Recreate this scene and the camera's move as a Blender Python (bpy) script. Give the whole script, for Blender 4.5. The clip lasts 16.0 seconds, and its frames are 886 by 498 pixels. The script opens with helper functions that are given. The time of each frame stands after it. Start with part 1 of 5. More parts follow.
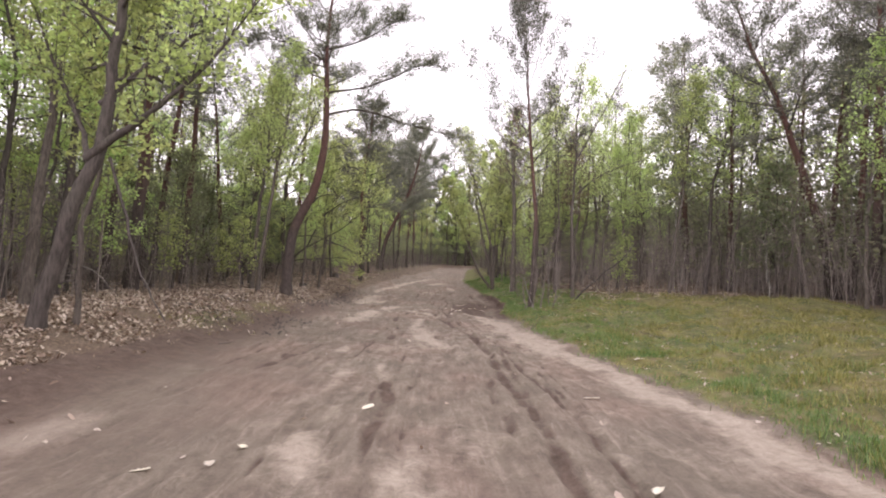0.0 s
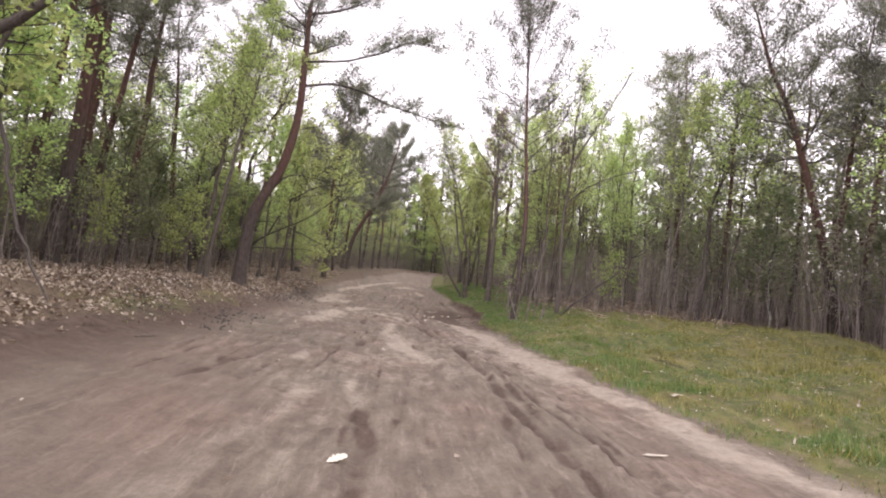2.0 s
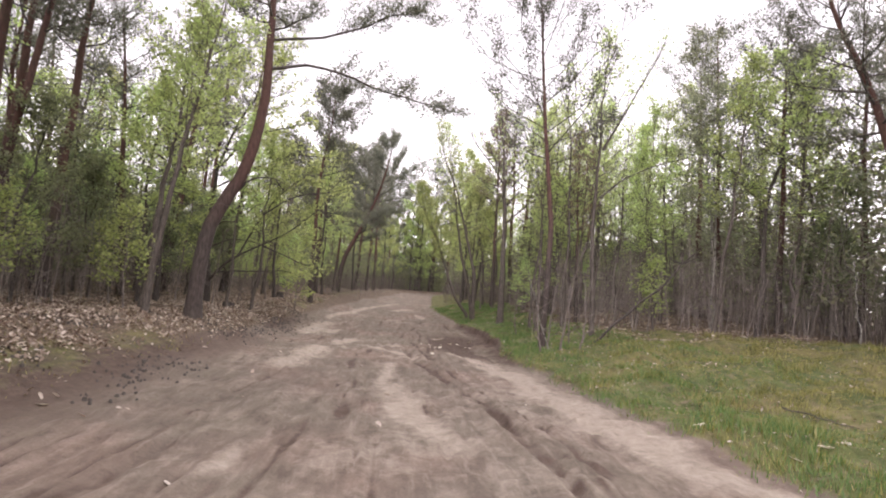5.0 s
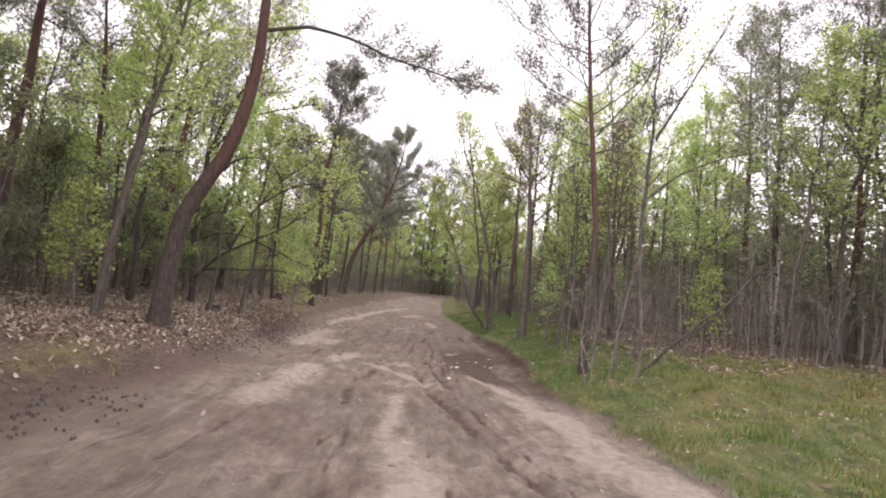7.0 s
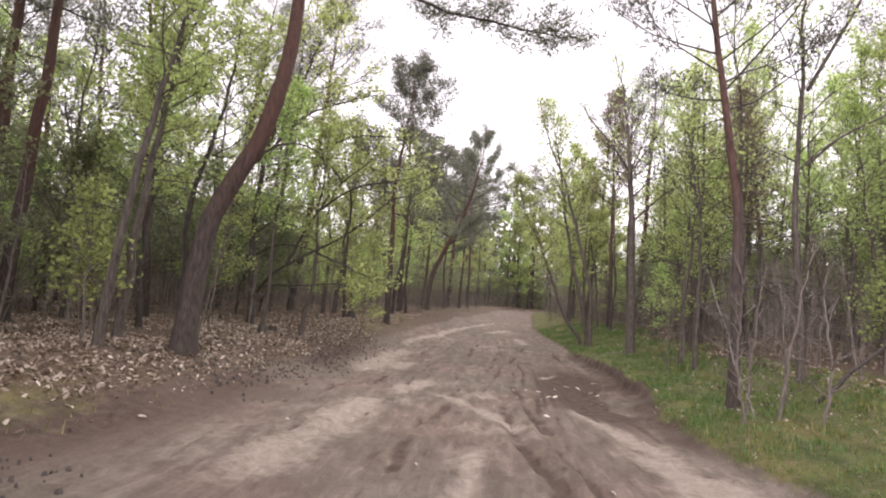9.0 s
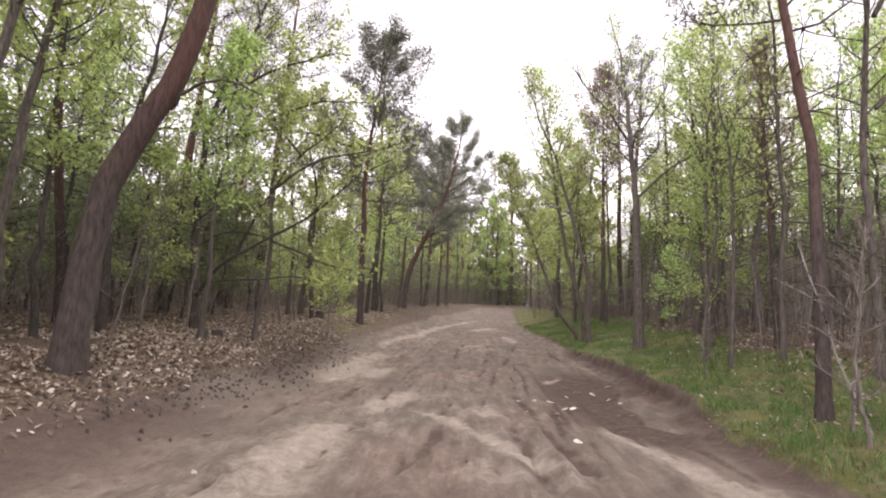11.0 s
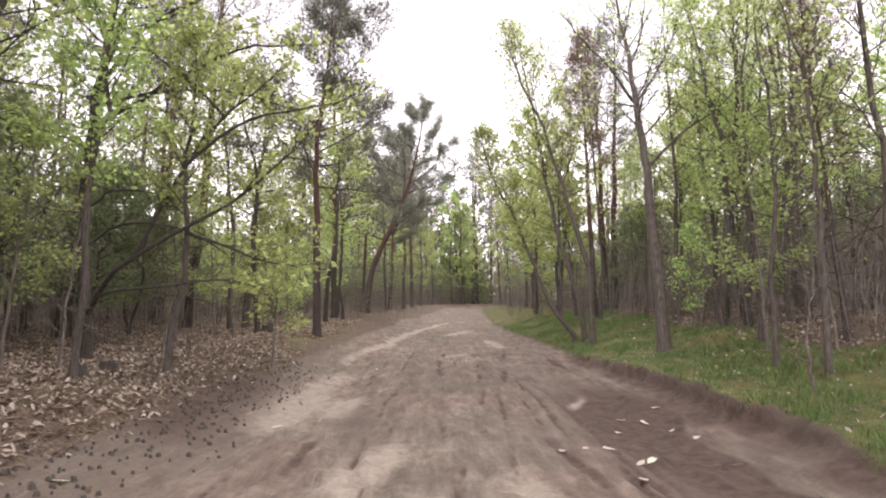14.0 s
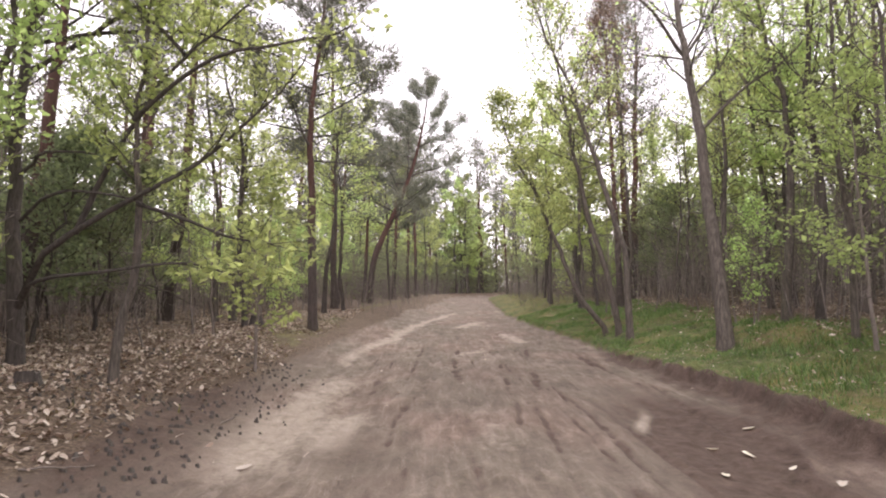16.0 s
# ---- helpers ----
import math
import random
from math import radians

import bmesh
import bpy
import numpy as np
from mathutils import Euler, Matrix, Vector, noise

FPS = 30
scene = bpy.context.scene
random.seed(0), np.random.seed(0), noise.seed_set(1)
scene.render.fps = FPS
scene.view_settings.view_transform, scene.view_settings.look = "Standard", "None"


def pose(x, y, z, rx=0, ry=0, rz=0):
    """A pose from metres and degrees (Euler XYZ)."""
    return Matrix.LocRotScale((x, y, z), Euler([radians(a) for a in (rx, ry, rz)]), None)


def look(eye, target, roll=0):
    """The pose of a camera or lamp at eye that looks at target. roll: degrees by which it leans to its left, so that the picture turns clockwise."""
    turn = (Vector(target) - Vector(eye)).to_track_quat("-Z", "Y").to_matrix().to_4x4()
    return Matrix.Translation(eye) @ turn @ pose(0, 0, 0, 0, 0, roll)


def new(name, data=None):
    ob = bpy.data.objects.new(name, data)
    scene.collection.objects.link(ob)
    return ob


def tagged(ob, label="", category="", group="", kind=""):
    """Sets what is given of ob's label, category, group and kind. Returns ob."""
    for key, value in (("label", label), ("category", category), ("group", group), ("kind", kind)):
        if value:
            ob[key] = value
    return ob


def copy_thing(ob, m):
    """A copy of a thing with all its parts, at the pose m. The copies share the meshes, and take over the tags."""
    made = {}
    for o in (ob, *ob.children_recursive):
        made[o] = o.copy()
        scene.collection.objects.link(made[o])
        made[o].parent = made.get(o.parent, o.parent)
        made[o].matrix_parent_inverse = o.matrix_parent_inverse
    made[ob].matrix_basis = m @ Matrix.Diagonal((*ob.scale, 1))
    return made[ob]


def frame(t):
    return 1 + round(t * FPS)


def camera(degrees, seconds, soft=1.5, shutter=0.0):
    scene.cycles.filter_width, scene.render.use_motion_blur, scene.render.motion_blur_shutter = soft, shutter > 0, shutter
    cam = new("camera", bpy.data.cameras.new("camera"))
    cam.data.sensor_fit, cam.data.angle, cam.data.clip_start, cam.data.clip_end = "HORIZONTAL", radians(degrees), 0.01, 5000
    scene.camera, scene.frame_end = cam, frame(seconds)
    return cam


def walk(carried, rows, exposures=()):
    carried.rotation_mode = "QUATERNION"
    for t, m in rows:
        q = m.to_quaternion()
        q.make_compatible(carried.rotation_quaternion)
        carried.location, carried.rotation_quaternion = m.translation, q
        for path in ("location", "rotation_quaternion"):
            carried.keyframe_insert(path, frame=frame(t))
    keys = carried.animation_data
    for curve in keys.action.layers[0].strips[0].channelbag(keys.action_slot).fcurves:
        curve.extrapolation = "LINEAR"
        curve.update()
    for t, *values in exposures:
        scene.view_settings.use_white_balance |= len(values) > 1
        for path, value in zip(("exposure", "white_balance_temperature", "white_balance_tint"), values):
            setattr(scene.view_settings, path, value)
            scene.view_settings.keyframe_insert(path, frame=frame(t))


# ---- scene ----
cam = camera(74.7, 16.0, soft=2.0)
PATH = [
    (0, (0.012, -0.002, 1.545), (0.048, 1.996, 1.625), 2.0),
    (0.5, (0.029, 0.516, 1.56), (0.06, 2.515, 1.633), 4.1),
    (1, (-0.207, 1.075, 1.509), (-0.012, 3.061, 1.648), 6.0),
    (1.5, (-0.31, 1.819, 1.377), (-0.164, 3.808, 1.527), 4.5),
    (2, (-0.401, 2.382, 1.317), (-0.245, 4.372, 1.432), 6.6),
    (2.5, (-0.513, 3.087, 1.299), (-0.266, 5.07, 1.384), 7.1),
    (3, (-0.536, 3.871, 1.341), (-0.457, 5.869, 1.376), 3.0),
    (3.5, (-0.553, 4.452, 1.351), (-0.473, 6.448, 1.452), 4.9),
    (4, (-0.608, 5.183, 1.315), (-0.403, 7.168, 1.439), 5.1),
    (4.2, (-0.55, 5.45, 1.306), (-0.367, 7.436, 1.455), 4.3),
    (6.3, (-0.376, 8.258, 1.549), (-0.299, 10.247, 1.736), 6.6),
    (6.5, (-0.414, 8.575, 1.541), (-0.339, 10.565, 1.719), 9.9),
    (7, (-0.444, 9.282, 1.578), (-0.313, 11.269, 1.764), 6.0),
    (7.5, (-0.319, 10.033, 1.671), (-0.251, 12.026, 1.822), 3.5),
    (8, (-0.388, 10.818, 1.622), (-0.346, 12.808, 1.817), 9.6),
    (8.5, (-0.333, 11.663, 1.577), (-0.379, 13.654, 1.76), 5.6),
    (9, (-0.241, 12.291, 1.553), (-0.408, 14.273, 1.764), 4.2),
    (9.5, (-0.498, 13.031, 1.62), (-0.552, 15.025, 1.761), 5.8),
    (9.7, (-0.551, 13.308, 1.6), (-0.608, 15.303, 1.742), 5.2),
    (11.8, (-0.567, 15.868, 1.377), (-0.648, 17.851, 1.625), 2.2),
    (12, (-0.681, 16.068, 1.43), (-0.704, 18.055, 1.66), 4.3),
    (12.5, (-0.876, 16.677, 1.42), (-0.844, 18.66, 1.672), 2.1),
    (13, (-0.764, 17.445, 1.435), (-0.812, 19.431, 1.669), 0.0),
    (13.5, (-1.08, 17.868, 1.599), (-0.978, 19.86, 1.745), 1.6),
    (14, (-1.077, 18.506, 1.494), (-1.018, 20.493, 1.715), -0.5),
    (14.5, (-1.01, 19.085, 1.583), (-1.003, 21.077, 1.762), -0.1),
    (15, (-1.293, 19.665, 1.612), (-1.196, 21.655, 1.782), -0.4),
    (15.5, (-1.231, 20.331, 1.566), (-1.205, 22.325, 1.715), -2.8),
    (16, (-1.313, 20.805, 1.543), (-1.261, 22.796, 1.727), -0.7),
]
walk(cam, [(t, look(eye, target, roll)) for t, eye, target, roll in PATH],
     [(0.0, 1.32), (4.0, 1.42), (9.0, 1.4), (12.0, 1.49), (16.0, 1.65)])

# ---- world and sun: an even, bright overcast ----
SUN_EL, SUN_ROT = radians(48), radians(200)
world = bpy.data.worlds.new("overcast")
scene.world = world
world.use_nodes = True
wn, wl = world.node_tree.nodes, world.node_tree.links
sky = wn.new("ShaderNodeTexSky")
sky.sky_type, sky.sun_disc = "NISHITA", False
sky.sun_elevation, sky.sun_rotation = SUN_EL, SUN_ROT
sky.air_density, sky.dust_density, sky.ozone_density = 1.0, 1.0, 1.0
grey = wn.new("ShaderNodeHueSaturation")
grey.inputs["Saturation"].default_value = 0.08
wl.new(sky.outputs[0], grey.inputs["Color"])
warm = wn.new("ShaderNodeMix")
warm.data_type, warm.blend_type = "RGBA", "MULTIPLY"
warm.inputs[0].default_value, warm.inputs[7].default_value = 1.0, (1.07, 0.965, 1.005, 1)
wl.new(grey.outputs[0], warm.inputs[6])
wl.new(warm.outputs[2], wn["Background"].inputs["Color"])
wn["Background"].inputs["Strength"].default_value = 0.15
sun = new("sun", bpy.data.lights.new("sun", "SUN"))
sun.data.energy, sun.data.angle, sun.data.color = 0.9, radians(30), (1.0, 0.96, 0.9)
sun.matrix_world = pose(0, 0, 30, 42, 0, 160)

# ---- materials ----


def mat(name):
    m = bpy.data.materials.new(name)
    m.use_nodes = True
    nt = m.node_tree
    return m, nt, nt.nodes["Principled BSDF"]


def node(nt, kind, **kw):
    n = nt.nodes.new(kind)
    for k, v in kw.items():
        n.inputs[k].default_value = v
    return n


def ramp(nt, fac, stops):
    r = nt.nodes.new("ShaderNodeValToRGB")
    els = r.color_ramp.elements
    while len(els) < len(stops):
        els.new(0.5)
    for e, (p, c) in zip(els, stops):
        e.position, e.color = p, (*c, 1)
    nt.links.new(fac, r.inputs[0])
    return r.outputs[0]


def mix(nt, fac, a, b, mode="MIX"):
    m = nt.nodes.new("ShaderNodeMix")
    m.data_type, m.blend_type = "RGBA", mode
    for sock, v in ((m.inputs[0], fac), (m.inputs[6], a), (m.inputs[7], b)):
        if isinstance(v, (int, float)):
            sock.default_value = v
        elif isinstance(v, tuple):
            sock.default_value = (*v, 1)
        else:
            nt.links.new(v, sock)
    return m.outputs[2]


def calc(nt, op, a, b=0.0, c=0.0):
    m = nt.nodes.new("ShaderNodeMath")
    m.operation = op
    for sock, v in zip(m.inputs, (a, b, c)):
        if isinstance(v, (int, float)):
            sock.default_value = v
        else:
            nt.links.new(v, sock)
    return m.outputs[0]


def noise_tex(nt, coord, scale, detail=4.0, rough=0.55, stretch=None):
    if stretch:
        mp = nt.nodes.new("ShaderNodeMapping")
        mp.inputs["Scale"].default_value = stretch
        nt.links.new(coord, mp.inputs[0])
        coord = mp.outputs[0]
    n = node(nt, "ShaderNodeTexNoise", Scale=scale, Detail=detail, Roughness=rough)
    nt.links.new(coord, n.inputs["Vector"])
    return n.outputs["Fac"]


def bump(nt, bsdf, height, strength, distance):
    b = node(nt, "ShaderNodeBump", Strength=strength, Distance=distance)
    nt.links.new(height, b.inputs["Height"])
    nt.links.new(b.outputs[0], bsdf.inputs["Normal"])


def bark(name, dark, light, upper=None, band=None):
    m, nt, bs = mat(name)
    co = nt.nodes.new("ShaderNodeTexCoord").outputs["Object"]
    ridge = noise_tex(nt, co, 9.0, 5, 0.65, (3.0, 3.0, 0.55))
    blot = noise_tex(nt, co, 1.3, 3)
    col = ramp(nt, ridge, [(0.34, dark), (0.66, light)])
    if upper:
        sep = nt.nodes.new("ShaderNodeSeparateXYZ")
        nt.links.new(co, sep.inputs[0])
        up = calc(nt, "ADD", sep.outputs[2], calc(nt, "MULTIPLY", blot, 2.0))
        f = ramp(nt, calc(nt, "MULTIPLY", up, 0.1), [(0.32, (0, 0, 0)), (0.52, (1, 1, 1))])
        col = mix(nt, f, col, ramp(nt, ridge, [(0.3, upper[0]), (0.7, upper[1])]))
    if band:
        lines = noise_tex(nt, co, 3.0, 3, 0.6, (1.0, 1.0, 5.0))
        col = mix(nt, ramp(nt, lines, [(0.55, (0, 0, 0)), (0.62, (1, 1, 1))]), col, band)
    lichen = ramp(nt, blot, [(0.5, (0, 0, 0)), (0.75, (0.16, 0.16, 0.16))])
    col = mix(nt, lichen, col, (0.12, 0.13, 0.09))
    nt.links.new(col, bs.inputs["Base Color"])
    bs.inputs["Roughness"].default_value = 0.92
    bump(nt, bs, ridge, 0.8, 0.03)
    return m


def leafy(name, cols, through_col, gloss=0.5, share=0.45):
    m, nt, bs = mat(name)
    rnd = nt.nodes.new("ShaderNodeNewGeometry").outputs["Random Per Island"]
    obj = nt.nodes.new("ShaderNodeObjectInfo").outputs["Random"]
    col = ramp(nt, rnd, [(i / (len(cols) - 1), c) for i, c in enumerate(cols)])
    hsv = nt.nodes.new("ShaderNodeHueSaturation")
    nt.links.new(calc(nt, "ADD", calc(nt, "MULTIPLY", obj, 0.05), 0.475), hsv.inputs["Hue"])
    nt.links.new(calc(nt, "ADD", calc(nt, "MULTIPLY", obj, 0.5), 0.75), hsv.inputs["Value"])
    nt.links.new(col, hsv.inputs["Color"])
    nt.links.new(hsv.outputs[0], bs.inputs["Base Color"])
    bs.inputs["Roughness"].default_value = gloss
    tr = nt.nodes.new("ShaderNodeBsdfTranslucent")
    nt.links.new(mix(nt, 1.0, hsv.outputs[0], through_col, "MULTIPLY"), tr.inputs["Color"])
    sh = nt.nodes.new("ShaderNodeMixShader")
    sh.inputs[0].default_value = share
    nt.links.new(bs.outputs[0], sh.inputs[1])
    nt.links.new(tr.outputs[0], sh.inputs[2])
    nt.links.new(sh.outputs[0], nt.nodes["Material Output"].inputs["Surface"])
    return m


BARK_PINE = bark("pine_bark", (0.04, 0.031, 0.028), (0.115, 0.09, 0.08), ((0.058, 0.033, 0.028), (0.15, 0.077, 0.063)))
BARK_OAK = bark("oak_bark", (0.042, 0.035, 0.031), (0.12, 0.1, 0.09))
BARK_GREY = bark("grey_bark", (0.055, 0.046, 0.04), (0.175, 0.147, 0.127))
BARK_BIRCH = bark("birch_bark", (0.17, 0.155, 0.14), (0.40, 0.375, 0.34), band=(0.05, 0.045, 0.04))
# twig tone is lifted a little to imitate a veil of haze
TWIG = bark("twig_bark", (0.13, 0.108, 0.097), (0.29, 0.245, 0.22))
BRUSH = bark("dry_brushwood", (0.25, 0.21, 0.19), (0.46, 0.4, 0.365))
LEAF_OAK = leafy("spring_leaf", [(0.168, 0.2, 0.098), (0.272, 0.32, 0.152), (0.4, 0.46, 0.22)], (2.15, 2.15, 1.7), share=0.6)
LEAF_BIRCH = leafy("birch_leaf", [(0.132, 0.138, 0.102), (0.198, 0.207, 0.142), (0.275, 0.286, 0.185)], (1.75, 1.75, 1.5))
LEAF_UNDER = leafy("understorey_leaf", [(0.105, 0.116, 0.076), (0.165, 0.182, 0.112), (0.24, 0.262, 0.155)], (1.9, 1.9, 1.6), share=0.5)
LEAF_FAR = leafy("woodland_leaf", [(0.11, 0.115, 0.085), (0.165, 0.176, 0.118), (0.235, 0.25, 0.155)], (1.7, 1.7, 1.2))
# greyed, lifted leaf colour with the haze of the deep wood painted in
LEAF_DIM = leafy("shaded_leaf", [(0.12, 0.11, 0.09), (0.165, 0.162, 0.118), (0.21, 0.22, 0.135)], (1.5, 1.5, 1.1), share=0.35)
NEEDLE = leafy("pine_needle", [(0.105, 0.108, 0.09), (0.15, 0.154, 0.122), (0.195, 0.19, 0.148)], (1.3, 1.3, 1.15), share=0.35)
LEAF_DRY = leafy("dry_leaf", [(0.13, 0.085, 0.06), (0.27, 0.2, 0.15), (0.46, 0.38, 0.305), (0.68, 0.595, 0.51)], (1, 0.9, 0.7), 0.6, 0.15)
LEAF_PALE = leafy("pale_dry_leaf", [(0.45, 0.36, 0.27), (0.62, 0.54, 0.45), (0.7, 0.64, 0.56)], (1, 0.9, 0.7), 0.6, 0.15)
NEEDLE_RUST = leafy("rusty_needle", [(0.17, 0.125, 0.095), (0.25, 0.18, 0.13), (0.22, 0.19, 0.12)], (1.1, 1.0, 0.9), share=0.25)
GRASS = leafy("grass_blade", [(0.075, 0.13, 0.04), (0.125, 0.195, 0.065), (0.2, 0.26, 0.1)], (1.3, 1.3, 0.8), share=0.3)
MOSS = leafy("moss_blade", [(0.08, 0.085, 0.028), (0.19, 0.19, 0.06), (0.29, 0.27, 0.1), (0.4, 0.34, 0.17)], (1.3, 1.3, 0.8), share=0.3)


def ground_material():
    m, nt, bs = mat("forest_ground")
    co = nt.nodes.new("ShaderNodeTexCoord").outputs["Object"]

    def att(name):
        a = nt.nodes.new("ShaderNodeAttribute")
        a.attribute_name = name
        return a.outputs["Fac"]

    big, mid, fine = noise_tex(nt, co, 0.7, 4), noise_tex(nt, co, 6.0, 5, 0.65), noise_tex(nt, co, 60.0, 4, 0.7)
    drag = noise_tex(nt, co, 2.6, 5, 0.62, (1.6, 0.5, 1.0))
    soil = ramp(nt, drag, [(0.3, (0.105, 0.077, 0.064)), (0.5, (0.21, 0.162, 0.136)), (0.7, (0.335, 0.272, 0.232))])
    soil = mix(nt, 0.35, soil, ramp(nt, mid, [(0.3, (0.12, 0.09, 0.075)), (0.7, (0.28, 0.225, 0.19))]))
    soil = mix(nt, ramp(nt, big, [(0.4, (0, 0, 0)), (0.7, (0.7, 0.7, 0.7))]), soil, (0.15, 0.118, 0.10))
    hue = noise_tex(nt, co, 0.55, 3, 0.5, (1.0, 0.6, 1.0))
    soil = mix(nt, ramp(nt, hue, [(0.42, (0.75, 0.75, 0.75)), (0.6, (0, 0, 0))]), soil, mix(nt, 1.0, soil, (0.94, 1.0, 0.97), "MULTIPLY"))
    soil = mix(nt, ramp(nt, hue, [(0.5, (0, 0, 0)), (0.62, (0.8, 0.8, 0.8))]), soil, mix(nt, 1.0, soil, (1.03, 0.985, 0.97), "MULTIPLY"))
    tread = noise_tex(nt, co, 1.0, 6, 0.74, (9.0, 1.1, 1.0))
    soil = mix(nt, ramp(nt, tread, [(0.34, (0.4, 0.4, 0.4)), (0.48, (0, 0, 0))]), soil, (0.125, 0.097, 0.083))
    soil = mix(nt, ramp(nt, tread, [(0.54, (0, 0, 0)), (0.68, (0.5, 0.5, 0.5))]), soil, (0.35, 0.29, 0.25))
    sand = ramp(nt, mid, [(0.3, (0.29, 0.238, 0.2)), (0.7, (0.41, 0.345, 0.295))])
    dark_earth = ramp(nt, mid, [(0.3, (0.07, 0.049, 0.041)), (0.7, (0.145, 0.104, 0.086))])

    def soft(name, lo, hi, wob=0.6):
        v = calc(nt, "ADD", att(name), calc(nt, "MULTIPLY", calc(nt, "SUBTRACT", calc(nt, "MULTIPLY", calc(nt, "ADD", mid, drag), 0.5), 0.5), wob))
        return ramp(nt, v, [(lo, (0, 0, 0)), (hi, (1, 1, 1))])

    col = mix(nt, soft("sand", 0.15, 0.95, 1.6), soil, sand)
    col = mix(nt, soft("dark_earth", 0.22, 0.7, 0.9), col, dark_earth)
    litter = ramp(nt, noise_tex(nt, co, 22.0, 3, 0.7), [(0.3, (0.06, 0.043, 0.033)), (0.55, (0.15, 0.11, 0.083)), (0.75, (0.3, 0.235, 0.18))])
    col = mix(nt, soft("litter", 0.35, 0.65), col, litter)
    # turf ground is coloured darker to stand for shade between the blades
    turf = mix(nt, ramp(nt, big, [(0.4, (0, 0, 0)), (0.65, (1, 1, 1))]), ramp(nt, drag, [(0.3, (0.045, 0.062, 0.026)), (0.7, (0.14, 0.16, 0.055))]), ramp(nt, drag, [(0.3, (0.09, 0.08, 0.038)), (0.7, (0.22, 0.19, 0.075))]))
    turf = mix(nt, ramp(nt, mid, [(0.5, (0, 0, 0)), (0.68, (0.75, 0.75, 0.75))]), turf, (0.23, 0.18, 0.125))
    col = mix(nt, soft("turf", 0.35, 0.65, 1.1), col, turf)
    col = mix(nt, 0.55, col, ramp(nt, calc(nt, "MULTIPLY", calc(nt, "ADD", fine, noise_tex(nt, co, 20.0, 4, 0.7)), 0.5), [(0.3, (0.3, 0.3, 0.3)), (0.7, (0.75, 0.75, 0.75))]), "OVERLAY")
    nt.links.new(col, bs.inputs["Base Color"])
    bs.inputs["Roughness"].default_value = 0.95
    bs.inputs["Specular IOR Level"].default_value = 0.2
    h = calc(nt, "ADD", calc(nt, "MULTIPLY", mid, 0.6), calc(nt, "MULTIPLY", fine, 0.25))
    h = calc(nt, "ADD", h, calc(nt, "MULTIPLY", noise_tex(nt, co, 20.0, 4, 0.7), 0.5))
    h = calc(nt, "ADD", h, calc(nt, "MULTIPLY", tread, 0.45))
    bump(nt, bs, h, 1.0, 0.045)
    return m


GROUND = ground_material()

# ---- the lie of the land ----
LATTICE = np.random.RandomState(5).rand(256, 256)


def vnoise(x, y):
    """Smooth noise in 0..1 over the plan, for arrays."""
    x, y = np.asarray(x, float), np.asarray(y, float)
    i, j = np.floor(x).astype(int), np.floor(y).astype(int)
    u, v = x - i, y - j
    u, v = u * u * (3 - 2 * u), v * v * (3 - 2 * v)
    i, j, k, l = i % 256, j % 256, (i + 1) % 256, (j + 1) % 256
    return (LATTICE[i, j] * (1 - u) + LATTICE[k, j] * u) * (1 - v) + (LATTICE[i, l] * (1 - u) + LATTICE[k, l] * u) * v


def fbm(x, y, octaves=4):
    return sum(vnoise(x * 2 ** o + 17 * o, y * 2 ** o + 5 * o) * 0.5 ** (o + 1) for o in range(octaves)) / (1 - 0.5 ** octaves)


def step(a, b, v):
    s = np.clip((v - a) / (b - a), 0, 1)
    return s * s * (3 - 2 * s)


def bend(y):
    """The road's centre drifts to the right far ahead."""
    y = np.asarray(y, float)
    return drift(y) + 0.08 * np.maximum(y - 47, 0) * step(40, 60, y) + 0.02 * np.clip(y - 86, 0, 60) ** 2


def drift(y):
    return 0.0125 * np.clip(np.asarray(y, float), 0, 45)


SLOPE_Y = np.arange(-20.0, 160.0, 0.5)
SLOPE_Z = np.convolve(np.pad(np.interp(SLOPE_Y, (27, 30, 85, 140), (0, 0.08, 1.87, 2.8)), 8, mode="edge"), np.ones(17) / 17, "valid")


def rise(y):
    """The land climbs gently from the damp hollow onwards."""
    return np.interp(y, SLOPE_Y, SLOPE_Z)


